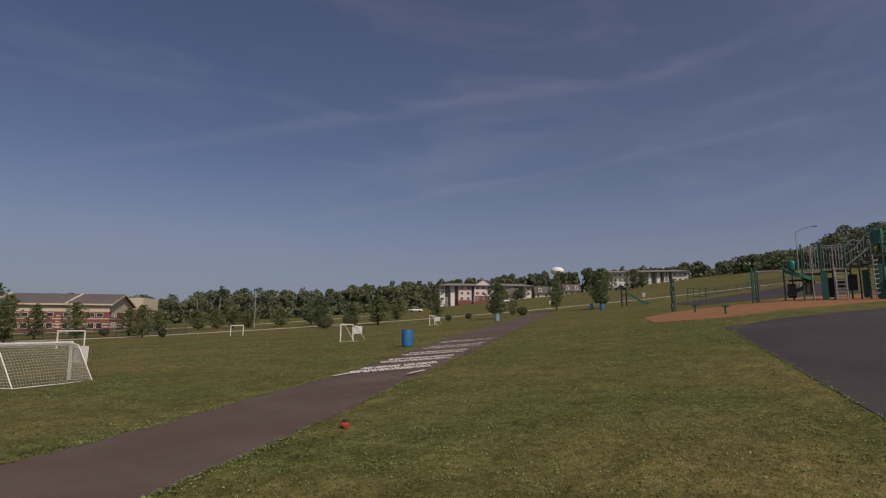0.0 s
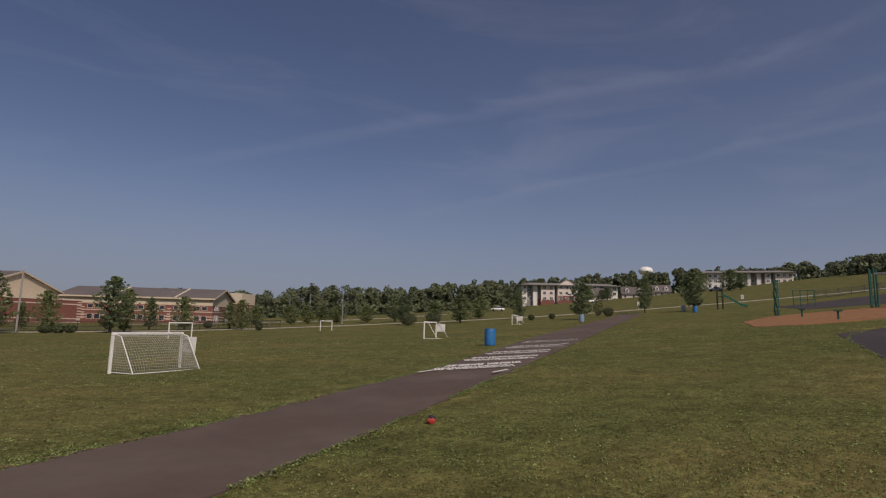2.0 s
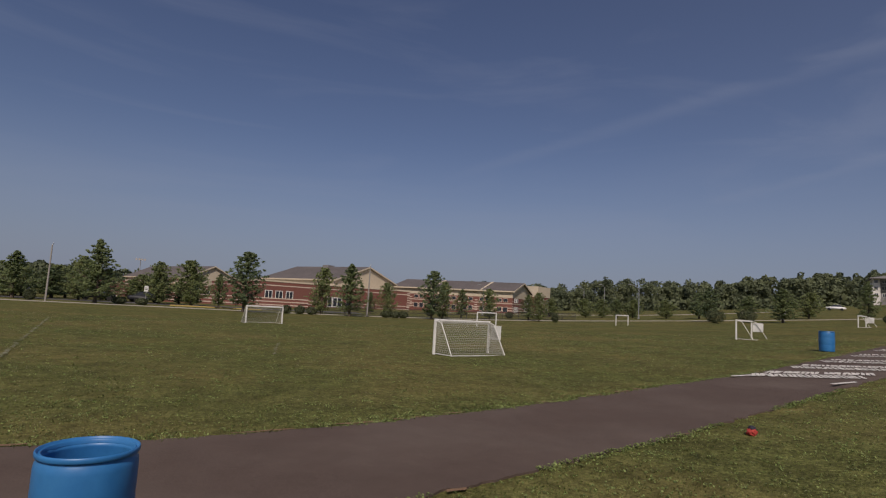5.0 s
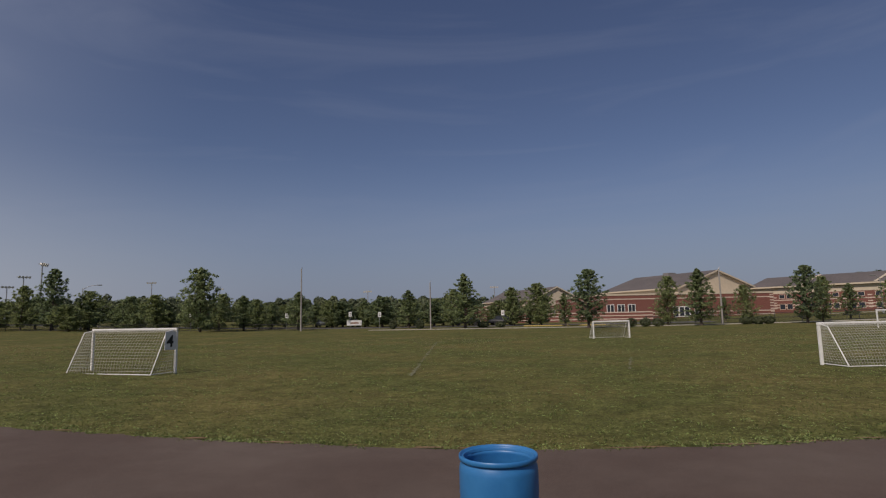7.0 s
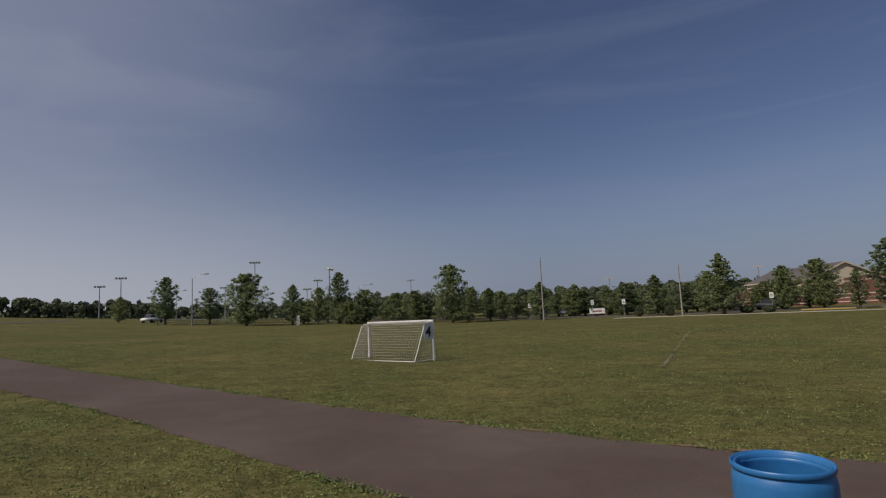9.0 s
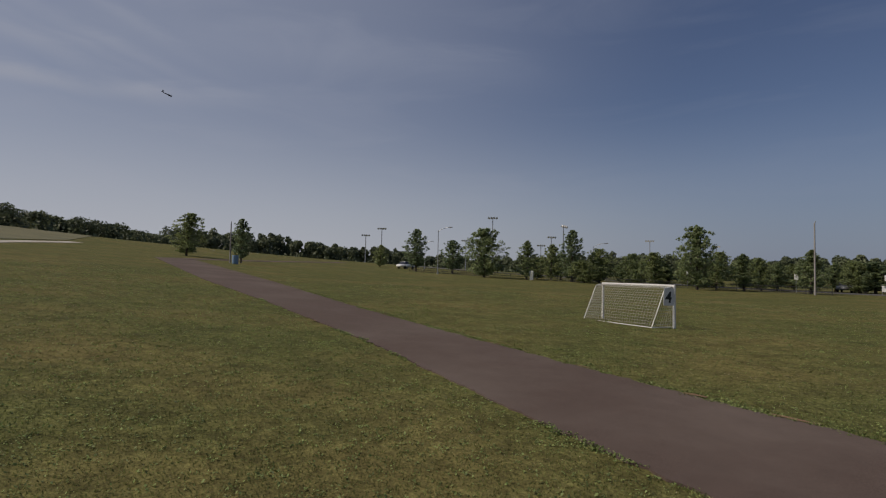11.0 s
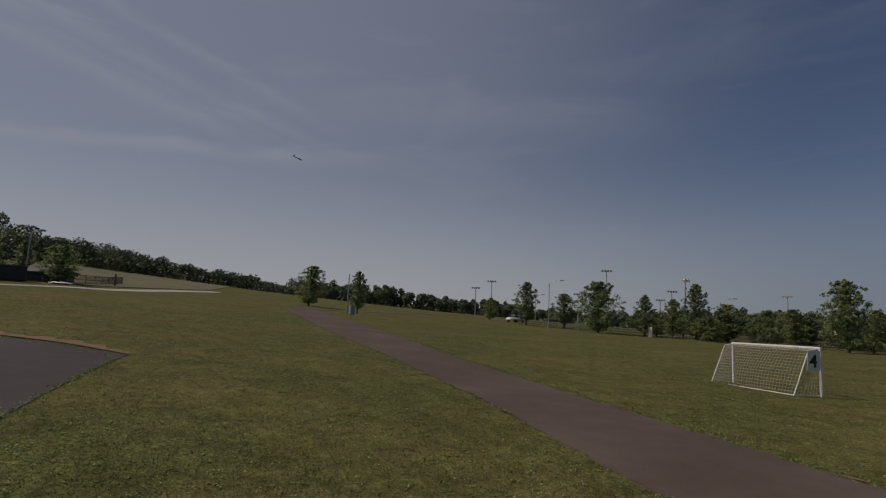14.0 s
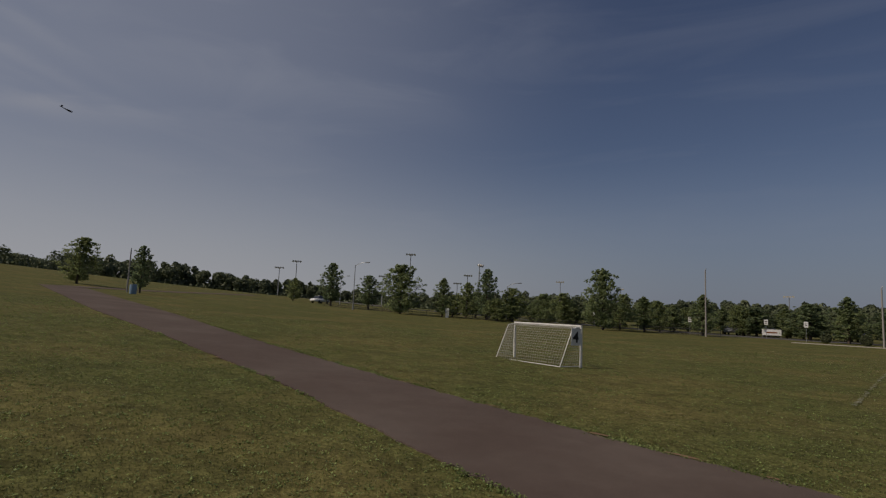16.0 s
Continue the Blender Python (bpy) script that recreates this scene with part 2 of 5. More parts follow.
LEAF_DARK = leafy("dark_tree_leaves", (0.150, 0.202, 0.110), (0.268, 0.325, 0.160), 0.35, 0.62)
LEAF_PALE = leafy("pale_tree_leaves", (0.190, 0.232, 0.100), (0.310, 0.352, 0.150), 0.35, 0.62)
WOODS = leafy("woods_leaves", (0.078, 0.100, 0.060), (0.165, 0.188, 0.095), 0.3, 0.3)
WOODS.node_tree.nodes["Noise Texture"].inputs["Scale"].default_value = 0.14
BUSH = leafy("bush_leaves", (0.072, 0.086, 0.047), (0.130, 0.150, 0.072))
STEEL = material("galvanised_steel", (0.30, 0.31, 0.32), (0.42, 0.43, 0.44), 12, 0.5, 0.0, 0.6)
POLE_TAN = material("weathered_pole", (0.25, 0.235, 0.22), (0.34, 0.32, 0.30), 14, 0.85, 0.2)
GREEN = material("green_enamel", (0.010, 0.070, 0.052), (0.018, 0.100, 0.075), 9, 0.45, 0.03, patch=(0.03, 0.12, 0.09), patch_scale=1.5, patch_amount=0.5)
GREEN_SLIDE = material("green_slide_plastic", (0.012, 0.115, 0.075), (0.025, 0.165, 0.11), 5, 0.35)
DECK = material("dark_coated_deck", (0.05, 0.04, 0.035), (0.09, 0.075, 0.065), 12, 0.7)
GREY_RAIL = material("grey_rail", (0.25, 0.26, 0.26), (0.36, 0.37, 0.37), 12, 0.5, 0.0, 0.3)
BRICK = material("red_brick", (0.145, 0.055, 0.043), (0.230, 0.088, 0.068), 3.0, 0.9, 0.2, patch=(0.175, 0.078, 0.060), patch_scale=0.15, patch_amount=0.5)
BAND = material("pale_stone_band", (0.48, 0.38, 0.31), (0.58, 0.48, 0.40), 4, 0.85)
CREAM = material("cream_render", (0.50, 0.43, 0.32), (0.58, 0.50, 0.385), 1.5, 0.85, 0.05, patch=(0.46, 0.40, 0.30), patch_scale=0.2, patch_amount=0.5)
SHINGLE = material("brown_grey_shingles", (0.082, 0.072, 0.070), (0.130, 0.115, 0.110), 2.5, 0.9, 0.3, patch=(0.15, 0.13, 0.125), patch_scale=0.15)
GREY_ROOF = material("grey_roof", (0.16, 0.15, 0.15), (0.23, 0.22, 0.21), 2.5, 0.9, 0.2)
SIDING = material("white_siding", (0.62, 0.60, 0.57), (0.72, 0.70, 0.66), 2, 0.7)
# grey siding, its colour darkened to paint the shade in the recessed bays
SIDING_GREY_SHADE = material("grey_shade_siding", (0.17, 0.165, 0.17), (0.24, 0.23, 0.235), 2, 0.7)
SIDING_PEACH = material("peach_siding", (0.58, 0.51, 0.46), (0.67, 0.60, 0.54), 2, 0.7)
GLASS = material("window_glass", (0.025, 0.03, 0.04), (0.05, 0.055, 0.07), 2, 0.12)
TYRE = material("tyre_rubber", (0.015, 0.015, 0.015), (0.03, 0.03, 0.03), 20, 0.9)
CAR_WHITE = material("white_car_paint", (0.72, 0.72, 0.72), (0.78, 0.78, 0.78), 3, 0.25)
CAR_SILVER = material("silver_car_paint", (0.30, 0.31, 0.33), (0.38, 0.39, 0.41), 3, 0.3, 0.0, 0.5)
CAR_BLUE = material("blue_car_paint", (0.012, 0.014, 0.018), (0.020, 0.023, 0.030), 3, 0.55)
DARK = material("dark_metal", (0.020, 0.020, 0.022), (0.04, 0.04, 0.042), 9, 0.6)
TARP = material("white_sheeting", (0.62, 0.62, 0.62), (0.80, 0.80, 0.79), 3, 0.6, 0.3)
SHED_ROOF = material("dull_metal_roof", (0.11, 0.11, 0.10), (0.17, 0.17, 0.155), 2, 0.8)
FIELD = material("dry_meadow", (0.085, 0.086, 0.034), (0.170, 0.150, 0.064), 2, 0.95, 0.4, patch=(0.060, 0.070, 0.030), patch_scale=0.12, space="World")
YELLOW = material("yellow_paint", (0.38, 0.28, 0.08), (0.46, 0.34, 0.11), 6, 0.7)
RUST = material("rust_board", (0.20, 0.09, 0.05), (0.30, 0.14, 0.08), 6, 0.9)


# ---- building helpers ----
def ground_height(x, y):
    """The lie of the land: level ahead, rising gently to both sides and behind."""
    d = math.hypot(x, y) + 1e-6
    e = min(d, 206 + 54 * x / d)
    c = min(1 - y / d, 1.15) ** 1.3
    s = max(0.0, e - 80)
    return c * ((0.056 + 0.006 * x / d) * e**3 / (e * e + 36) + 0.040 * s * s / (s + 25))


def mesh_from(name, verts, faces, mat, smooth=False):
    me = bpy.data.meshes.new(name)
    me.from_pydata([tuple(v) for v in verts], [], faces)
    me.materials.append(mat)
    if smooth:
        me.polygons.foreach_set("use_smooth", [True] * len(me.polygons))
    return me


def quads(name, v, mat):
    """One mesh from an array (n, 4, 3) of quads."""
    n = len(v)
    me = bpy.data.meshes.new(name)
    me.vertices.add(4 * n)
    me.vertices.foreach_set("co", np.asarray(v, np.float32).ravel())
    me.loops.add(4 * n)
    me.loops.foreach_set("vertex_index", np.arange(4 * n, dtype=np.int32))
    me.polygons.add(n)
    me.polygons.foreach_set("loop_start", np.arange(0, 4 * n, 4, dtype=np.int32))
    me.polygons.foreach_set("loop_total", np.full(n, 4, np.int32))
    me.update(calc_edges=True)
    me.materials.append(mat)
    return me


def link(name, me, parent=None, label="", m=None):
    ob = new(name, me)
    if parent is not None:
        ob.parent = parent
    if m is not None:
        ob.matrix_basis = m
    if label:
        tagged(ob, label)
    return ob


def part(name, bm, mat, parent, label="", smooth=False, m=None):
    me = bpy.data.meshes.new(name)
    bmesh.ops.recalc_face_normals(bm, faces=bm.faces)
    bm.to_mesh(me)
    bm.free()
    me.materials.append(mat)
    if smooth:
        me.polygons.foreach_set("use_smooth", [True] * len(me.polygons))
    return link(name, me, parent, label, m)


def thing(name, x, y, turn=0.0, label="", category="", group="", z=None, sink=0.0):
    ob = new(name)
    ob.empty_display_size = 0.2
    ob.matrix_basis = pose(x, y, (ground_height(x, y) if z is None else z) - sink, 0, 0, turn)
    return tagged(ob, label, category, group)


def box(bm, x0, y0, z0, x1, y1, z1, bevel=0.0):
    m = Matrix.Translation(((x0 + x1) / 2, (y0 + y1) / 2, (z0 + z1) / 2)) @ Matrix.Diagonal((abs(x1 - x0), abs(y1 - y0), abs(z1 - z0), 1))
    made = bmesh.ops.create_cube(bm, size=1, matrix=m)["verts"]
    if bevel:
        edges = list({e for v in made for e in v.link_edges})
        bmesh.ops.bevel(bm, geom=edges, offset=bevel, segments=2, affect="EDGES")
    return bm


def rod(bm, a, b, r0, r1=None, seg=8, caps=True):
    """A round bar from a to b, thinning from r0 to r1."""
    a, b = Vector(a), Vector(b)
    way = b - a
    m = Matrix.Translation((a + b) / 2) @ way.to_track_quat("Z", "Y").to_matrix().to_4x4()
    bmesh.ops.create_cone(bm, cap_ends=caps, segments=seg, radius1=r0, radius2=r0 if r1 is None else r1, depth=way.length, matrix=m)
    return bm


def tube(bm, points, r, seg=8):
    for a, b in zip(points, points[1:]):
        rod(bm, a, b, r, None, seg)
    for p in points[1:-1]:
        bmesh.ops.create_icosphere(bm, subdivisions=1, radius=r, matrix=Matrix.Translation(p))
    return bm


def lathe(bm, profile, seg=48):
    """Turn a profile of (radius, height) round z."""
    rings = []
    for r, z in profile:
        rings.append([bm.verts.new((r * math.cos(2 * math.pi * i / seg), r * math.sin(2 * math.pi * i / seg), z)) for i in range(seg)])
    for a, b in zip(rings, rings[1:]):
        for i in range(seg):
            j = (i + 1) % seg
            bm.faces.new((a[i], a[j], b[j], b[i]))
    return bm


def new_bm():
    return bmesh.new()


def spray(rng, centres, size, facing=None, loose=0.55):
    """Small quads at the centres, turned at random or loosely to the ways given."""
    n = len(centres)
    up = rng.normal(size=(n, 3))
    if facing is not None:
        up = facing / (np.linalg.norm(facing, axis=1)[:, None] + 1e-9) + up * loose
    up /= np.linalg.norm(up, axis=1)[:, None]
    a = np.cross(up, rng.normal(size=(n, 3)))
    a /= np.linalg.norm(a, axis=1)[:, None] + 1e-9
    b = np.cross(up, a)
    s = (size * rng.uniform(0.6, 1.4, n))[:, None]
    a, b = a * s, b * s * 0.65
    return np.stack([centres - a, centres - b * 0.9, centres + a, centres + b], 1)


# ---- ground, path, paved areas ----
def lift_mesh(name, grid, mat, lift, kind="structure", label="", category=""):
    """A sheet over a grid of (x, y), laid on the land with a skirt let into it."""
    rows, cols = len(grid), len(grid[0])
    verts = [(x, y, ground_height(x, y) + lift) for row in grid for x, y in row]
    faces = [(i * cols + j, i * cols + j + 1, (i + 1) * cols + j + 1, (i + 1) * cols + j) for i in range(rows - 1) for j in range(cols - 1)]
    rim = [(0, j) for j in range(cols)] + [(i, cols - 1) for i in range(1, rows)] + [(rows - 1, j) for j in range(cols - 2, -1, -1)] + [(i, 0) for i in range(rows - 2, 0, -1)]
    first = len(verts)
    for i, j in rim:
        x, y = grid[i][j]
        verts.append((x, y, ground_height(x, y) - 0.12))
    for k in range(len(rim)):
        q = (k + 1) % len(rim)
        faces.append((rim[k][0] * cols + rim[k][1], rim[q][0] * cols + rim[q][1], first + q, first + k))
    return tagged(link(name, mesh_from(name, verts, faces, mat)), label, category, kind=kind)


def along(points, step):
    """Points at even steps along a smoothed line."""
    p = np.array(points, float)
    for _ in range(3):
        q = np.empty((2 * len(p) - 2, 2))
        q[0::2], q[1::2] = 0.75 * p[:-1] + 0.25 * p[1:], 0.25 * p[:-1] + 0.75 * p[1:]
        p = np.vstack([p[:1], q, p[-1:]])
    s = np.r_[0, np.cumsum(np.hypot(*np.diff(p, axis=0).T))]
    n = max(2, int(s[-1] / step) + 1)
    t = np.linspace(0, s[-1], n)
    return np.stack([np.interp(t, s, p[:, 0]), np.interp(t, s, p[:, 1])], 1)


def strip(name, points, width, mat, lift, step=1.5, across=4, **tags):
    p = along(points, step)
    d = np.gradient(p, axis=0)
    d /= np.linalg.norm(d, axis=1)[:, None]
    side = np.stack([-d[:, 1], d[:, 0]], 1)
    grid = [[tuple(c + n * width * (j / across - 0.5)) for j in range(across + 1)] for c, n in zip(p, side)]
    return lift_mesh(name, grid, mat, lift, **tags)


def patch_between(name, a, b, mat, lift, n=40, m=20, **tags):
    a, b = along(a, 1.0), along(b, 1.0)
    pick = lambda p, u: np.array([np.interp(u, np.linspace(0, 1, len(p)), p[:, k]) for k in (0, 1)])
    grid = [[tuple(pick(a, j / n) * (1 - i / m) + pick(b, j / n) * i / m) for j in range(n + 1)] for i in range(m + 1)]
    return lift_mesh(name, grid, mat, lift, **tags)


# the land: one sheet out to the horizon
radii = np.r_[0.0, np.geomspace(0.6, 300, 150), np.geomspace(330, 3000, 14)]
SECTORS = 288
land_verts, land_faces = [(0.0, 0.0, 0.0)], []
for r in radii[1:]:
    for i in range(SECTORS):
        a = 2 * math.pi * i / SECTORS
        x, y = r * math.sin(a), r * math.cos(a)
        land_verts.append((x, y, ground_height(x, y)))
for i in range(SECTORS):
    land_faces.append((0, 1 + (i + 1) % SECTORS, 1 + i))
for k in range(len(radii) - 2):
    for i in range(SECTORS):
        j = (i + 1) % SECTORS
        a, b = 1 + k * SECTORS, 1 + (k + 1) * SECTORS
        land_faces.append((a + i, a + j, b + j, b + i))
tagged(link("ground", mesh_from("ground", land_verts, land_faces, GRASS, True)), "mown green playing field with worn yellowish patches", "ground", kind="structure")

# the asphalt path: its field side and its near side as lines y(x)
FIELD_SIDE = [(-76, 17.0), (-33, 12.0), (-18, 9.75), (-9, 8.62), (-3.4, 7.7), (0, 7.25), (3, 7.5), (7, 8.15), (11.5, 9.0), (15.4, 9.5), (22, 11.0), (32, 13.2), (52, 16.4), (91, 22.5)]
NEAR_SIDE = [(-76, 12.2), (-33, 7.8), (-20, 7.0), (-10.6, 6.05), (-5, 4.95), (-2, 4.35), (1, 4.25), (4.2, 4.9), (8.3, 5.6), (14.8, 6.8), (19.5, 7.5), (31, 9.4), (49, 12.4), (91, 19.0)]


def path_edges(x):
    fs, ns = np.array(FIELD_SIDE), np.array(NEAR_SIDE)
    soft = np.linspace(-1.5, 1.5, 7)
    return float(np.interp(x + soft, ns[:, 0], ns[:, 1]).mean()), float(np.interp(x + soft, fs[:, 0], fs[:, 1]).mean())


def ragged(x, seed):
    return 0.10 * noise.noise((x * 1.3, seed, 0)) + 0.08 * noise.noise((x * 4.1, seed, 3)) + 0.04 * noise.noise((x * 11.0, seed, 6))


grid = []
for x in np.r_[np.arange(-76, -20, 0.8), np.arange(-20, 24, 0.08), np.arange(24, 92, 0.8)]:
    lo, hi = path_edges(x)
    lo, hi = lo + ragged(x, 1.0), hi + ragged(x, 9.0)
    grid.append([(x, lo + (hi - lo) * j / 8) for j in range(9)])
lift_mesh("path", grid, PATH_TAR, 0.025, label="reddish grey asphalt footpath crossing the lawn", category="path")
strip("path_far", [(-75.9, 14.5), (-82, 18), (-92, 30), (-102, 40), (-120, 60)], 2.8, PATH_TAR, 0.03, label="reddish grey asphalt footpath turning round the field", category="path")
patch_between("court", [(-15.4, -0.95), (-12.6, -1.4), (-10, -1.7), (-7, -2.1), (0, -2.75), (7, -2.75), (12, -2.35), (19.5, -2.05), (27.7, -1.8)], [(-42, -36), (-22, -36), (-4, -36), (14, -36), (32, -36), (50, -36), (70, -36)], DARK_TAR, 0.012, 80, 40, label="dark asphalt play court with a worn edge", category="court")
patch_between("mulch_bed", [(36, 1.4), (35.5, -2.3), (39.7, -6), (47.7, -12.7), (60, -24)], [(43.3, 2.4), (51.6, 0.9), (55.6, -5.0), (60.5, -8.9), (73, -20)], MULCH, 0.03, 50, 24, label="reddish wood mulch bed of the playground", category="mulch")
patch_between("court_far", [(65, -2.0), (67, -10), (73, -19)], [(84, 1.0), (103, -14.5), (114, -24)], DARK_TAR, 0.03, 30, 24, label="dark asphalt ball court beyond the playground", category="court")
strip("sidewalk", [(-16, 71.0), (3, 70.3), (25, 64.6), (44, 60.5), (65, 62), (85, 55), (104, 34), (114, 12), (118, -20)], 1.8, CONCRETE, 0.04, 2.0, label="pale concrete sidewalk along the field", category="sidewalk")
strip("road", [(-190, 60), (-130, 92), (-80, 105), (-42, 90), (-20, 86), (5, 85), (30, 80)], 8, ROAD_TAR, 0.03, 3.0, 6, label="grey asphalt parking road before the school", category="road")
strip("sidewalk_west", [(-46, -34), (-54, -15), (-61.6, -7.8), (-75, -5.2), (-91, -2.7), (-110, 6)], 2.2, CONCRETE, 0.04, label="pale concrete walk at the edge of the lawn", category="sidewalk")
patch_between("meadow", [(-72, -11), (-92, -5), (-114, 5)], [(-150, -24), (-175, -5), (-190, 18)], FIELD, 0.08, 30, 20, label="dry straw-coloured meadow on a slope", category="meadow")
strip("drive", [(60, 108), (84, 105), (100, 96), (120, 92), (150, 90)], 3.0, CONCRETE, 0.04, 2.0, label="pale concrete drive beside the school", category="road")

# bare soil along the edges of path and court
rng = np.random.default_rng(5)
soil_verts, soil_faces = [], []
for i in range(60):
    x = rng.uniform(-22, 30)
    lo, hi = path_edges(x)
    y = hi + 0.05 if rng.random() < 0.75 else lo - 0.05
    rx, ry = rng.uniform(0.08, 0.3), rng.uniform(0.02, 0.06)
    k = len(soil_verts)
    for j in range(10):
        a, w = 2 * math.pi * j / 10, rng.uniform(0.6, 1.2)
        px, py = x + rx * w * math.cos(a), y + ry * w * math.sin(a)
        soil_verts.append((px, py, ground_height(px, py) + 0.032))
    soil_faces.append(tuple(range(k, k + 10)))
worn = along([(-15.5, -0.95), (-16.6, -2.2), (-17.8, -3.7), (-19.5, -6.0)], 0.25)
k = len(soil_verts)
for i, (x, y) in enumerate(worn):
    for s in (0.03 + 0.05 * rng.random(), -(0.03 + (0.15 + 1.3 * abs(noise.noise((i * 0.31, 4.0, 1.0)))) * math.sin(math.pi * (i + 0.3) / (len(worn) + 0.6)) + 0.07 * rng.random())):
        px, py = x + s * 0.84, y - s * 0.55
        soil_verts.append((px, py, ground_height(px, py) + 0.03))
for i in range(len(worn) - 1):
    soil_faces.append((k + 2 * i, k + 2 * i + 2, k + 2 * i + 3, k + 2 * i + 1))
tagged(link("bare_soil", mesh_from("bare_soil", soil_verts, soil_faces, SOIL)), "worn orange soil along the asphalt edges", "soil", kind="stuff")

# faint chalk lines left on the field
chalk_verts, chalk_faces = [], []
for (ax, ay), (bx, by) in (((-2.5, 16.2), (-3.8, 36.0)), ((-3.8, 36.0), (1.5, 36.6)), ((4.0, 17.5), (5.0, 21.5))):
    steps = int(math.hypot(bx - ax, by - ay) / 0.12)
    for s in range(steps):
        if rng.random() < 0.3:
            continue
        x, y = ax + (bx - ax) * s / steps + rng.normal() * 0.02, ay + (by - ay) * s / steps + rng.normal() * 0.02
        k, r = len(chalk_verts), rng.uniform(0.025, 0.055)
        for dx, dy in ((-r, -r), (r, -r * 0.8), (r * 0.9, r), (-r, r * 0.7)):
            chalk_verts.append((x + dx, y + dy, ground_height(x, y) + 0.035))
        chalk_faces.append((k, k + 1, k + 2, k + 3))
tagged(link("chalk_line", mesh_from("chalk_line", chalk_verts, chalk_faces, CHALK)), "faint broken white chalk line on the grass", "field line", kind="stuff")

# painted crossing: rows of short white bars across the path
dash = bmesh.new()
box(dash, -0.04, -0.5, 0, 0.04, 0.5, 0.004)
dash_me = bpy.data.meshes.new("paint_bar")
dash.to_mesh(dash_me)
dash.free()
dash_me.materials.append(PAINT_ROAD)
crossing = tagged(new("crosswalk"), "worn white crossing stripes painted on the asphalt path", "crosswalk", kind="structure")
# each band: its two ends on the asphalt and its depth; two rows of short slanting bars, like herringbone
ahead = Vector((0.985, 0.17))
for (ax, ay), (bx, by), deep, count in (((14.55, 9.25), (16.35, 7.35), 1.9, 24), ((17.55, 9.85), (18.95, 7.75), 1.75, 24), ((20.3, 10.35), (21.6, 8.2), 1.7, 22), ((23.5, 10.95), (24.8, 8.65), 1.8, 20), ((27.1, 11.75), (28.8, 9.4), 1.9, 20)):
    a, b = Vector((ax, ay)), Vector((bx, by))
    row = (b - a).normalized()
    for i in range(count):
        for half in (0, 1):
            if rng.random() < 0.02:
                continue
            q = a.lerp(b, (i + 0.5) / count) + ahead * deep * (0.24 + 0.5 * half) + Vector((rng.normal() * 0.01, rng.normal() * 0.01))
            lo, hi = path_edges(q.x)
            if not lo + 0.12 < q.y < hi - 0.12:
                continue
            way = Vector((0.87, 0.49)) + row * (0.08 if half else -0.08)
            turn = math.degrees(math.atan2(-way.x, way.y)) + rng.normal() * 2.5
            link("paint_bar", dash_me, crossing, m=pose(q.x, q.y, ground_height(q.x, q.y) + 0.036 + 0.003 * half, 0, 0, turn) @ Matrix.Diagonal((rng.uniform(0.9, 1.1), deep * 0.48 * rng.uniform(0.92, 1.05), 1, 1)))
# edge lines: long bars beside the bands
for x0, y0, x1, y1 in ((14.3, 6.95, 16.3, 7.2), (24.9, 8.75, 28.3, 9.3), (13.9, 9.15, 15.1, 9.3), (14.5, 9.0, 15.5, 9.2), (27.4, 11.6, 28.6, 11.85)):
    mx, my, long = (x0 + x1) / 2, (y0 + y1) / 2, math.hypot(x1 - x0, y1 - y0)
    lo, hi = path_edges(mx)
    my = min(max(my, lo + 0.16), hi - 0.14)
    link("paint_bar", dash_me, crossing, m=pose(mx, my, ground_height(mx, my) + 0.042, 0, 0, math.degrees(math.atan2(-(x1 - x0), y1 - y0))) @ Matrix.Diagonal((1.3, long, 1, 1)))

# ---- far woods all round ----
WOODS_LINE = [(-180, 6, 230), (-106, 8.5, 190), (-103, 8.6, 195), (-100, 6.5, 215), (-95, 6.1, 240), (-93, 6.1, 350), (-88, 5.9, 372), (-80, 5.8, 370), (-76, 5.5, 365), (-67, 4.9, 375), (-60, 4.35, 330), (-54, 3.7, 300), (-50, 3.8, 290), (-45, 3.7, 270), (-42, 2.9, 260), (-20, 2.3, 280),
              (0, 1.8, 300), (15, 1.9, 300), (25, 2.0, 300), (34, 2.3, 300), (45, 1.8, 330), (53, 1.6, 380), (58, 2.4, 400), (65, 2.7, 400), (70, 3.4, 400), (74, 3.5, 330), (84, 3.3, 190), (94, 4.1, 160), (100, 5.7, 150), (103, 7.2, 150), (180, 6, 230)]
wl_az, wl_el, wl_d = np.array(WOODS_LINE, float).T
rng = np.random.default_rng(11)
leaf_at, leaf_size, leaf_way = [], [], []
az = -180.0
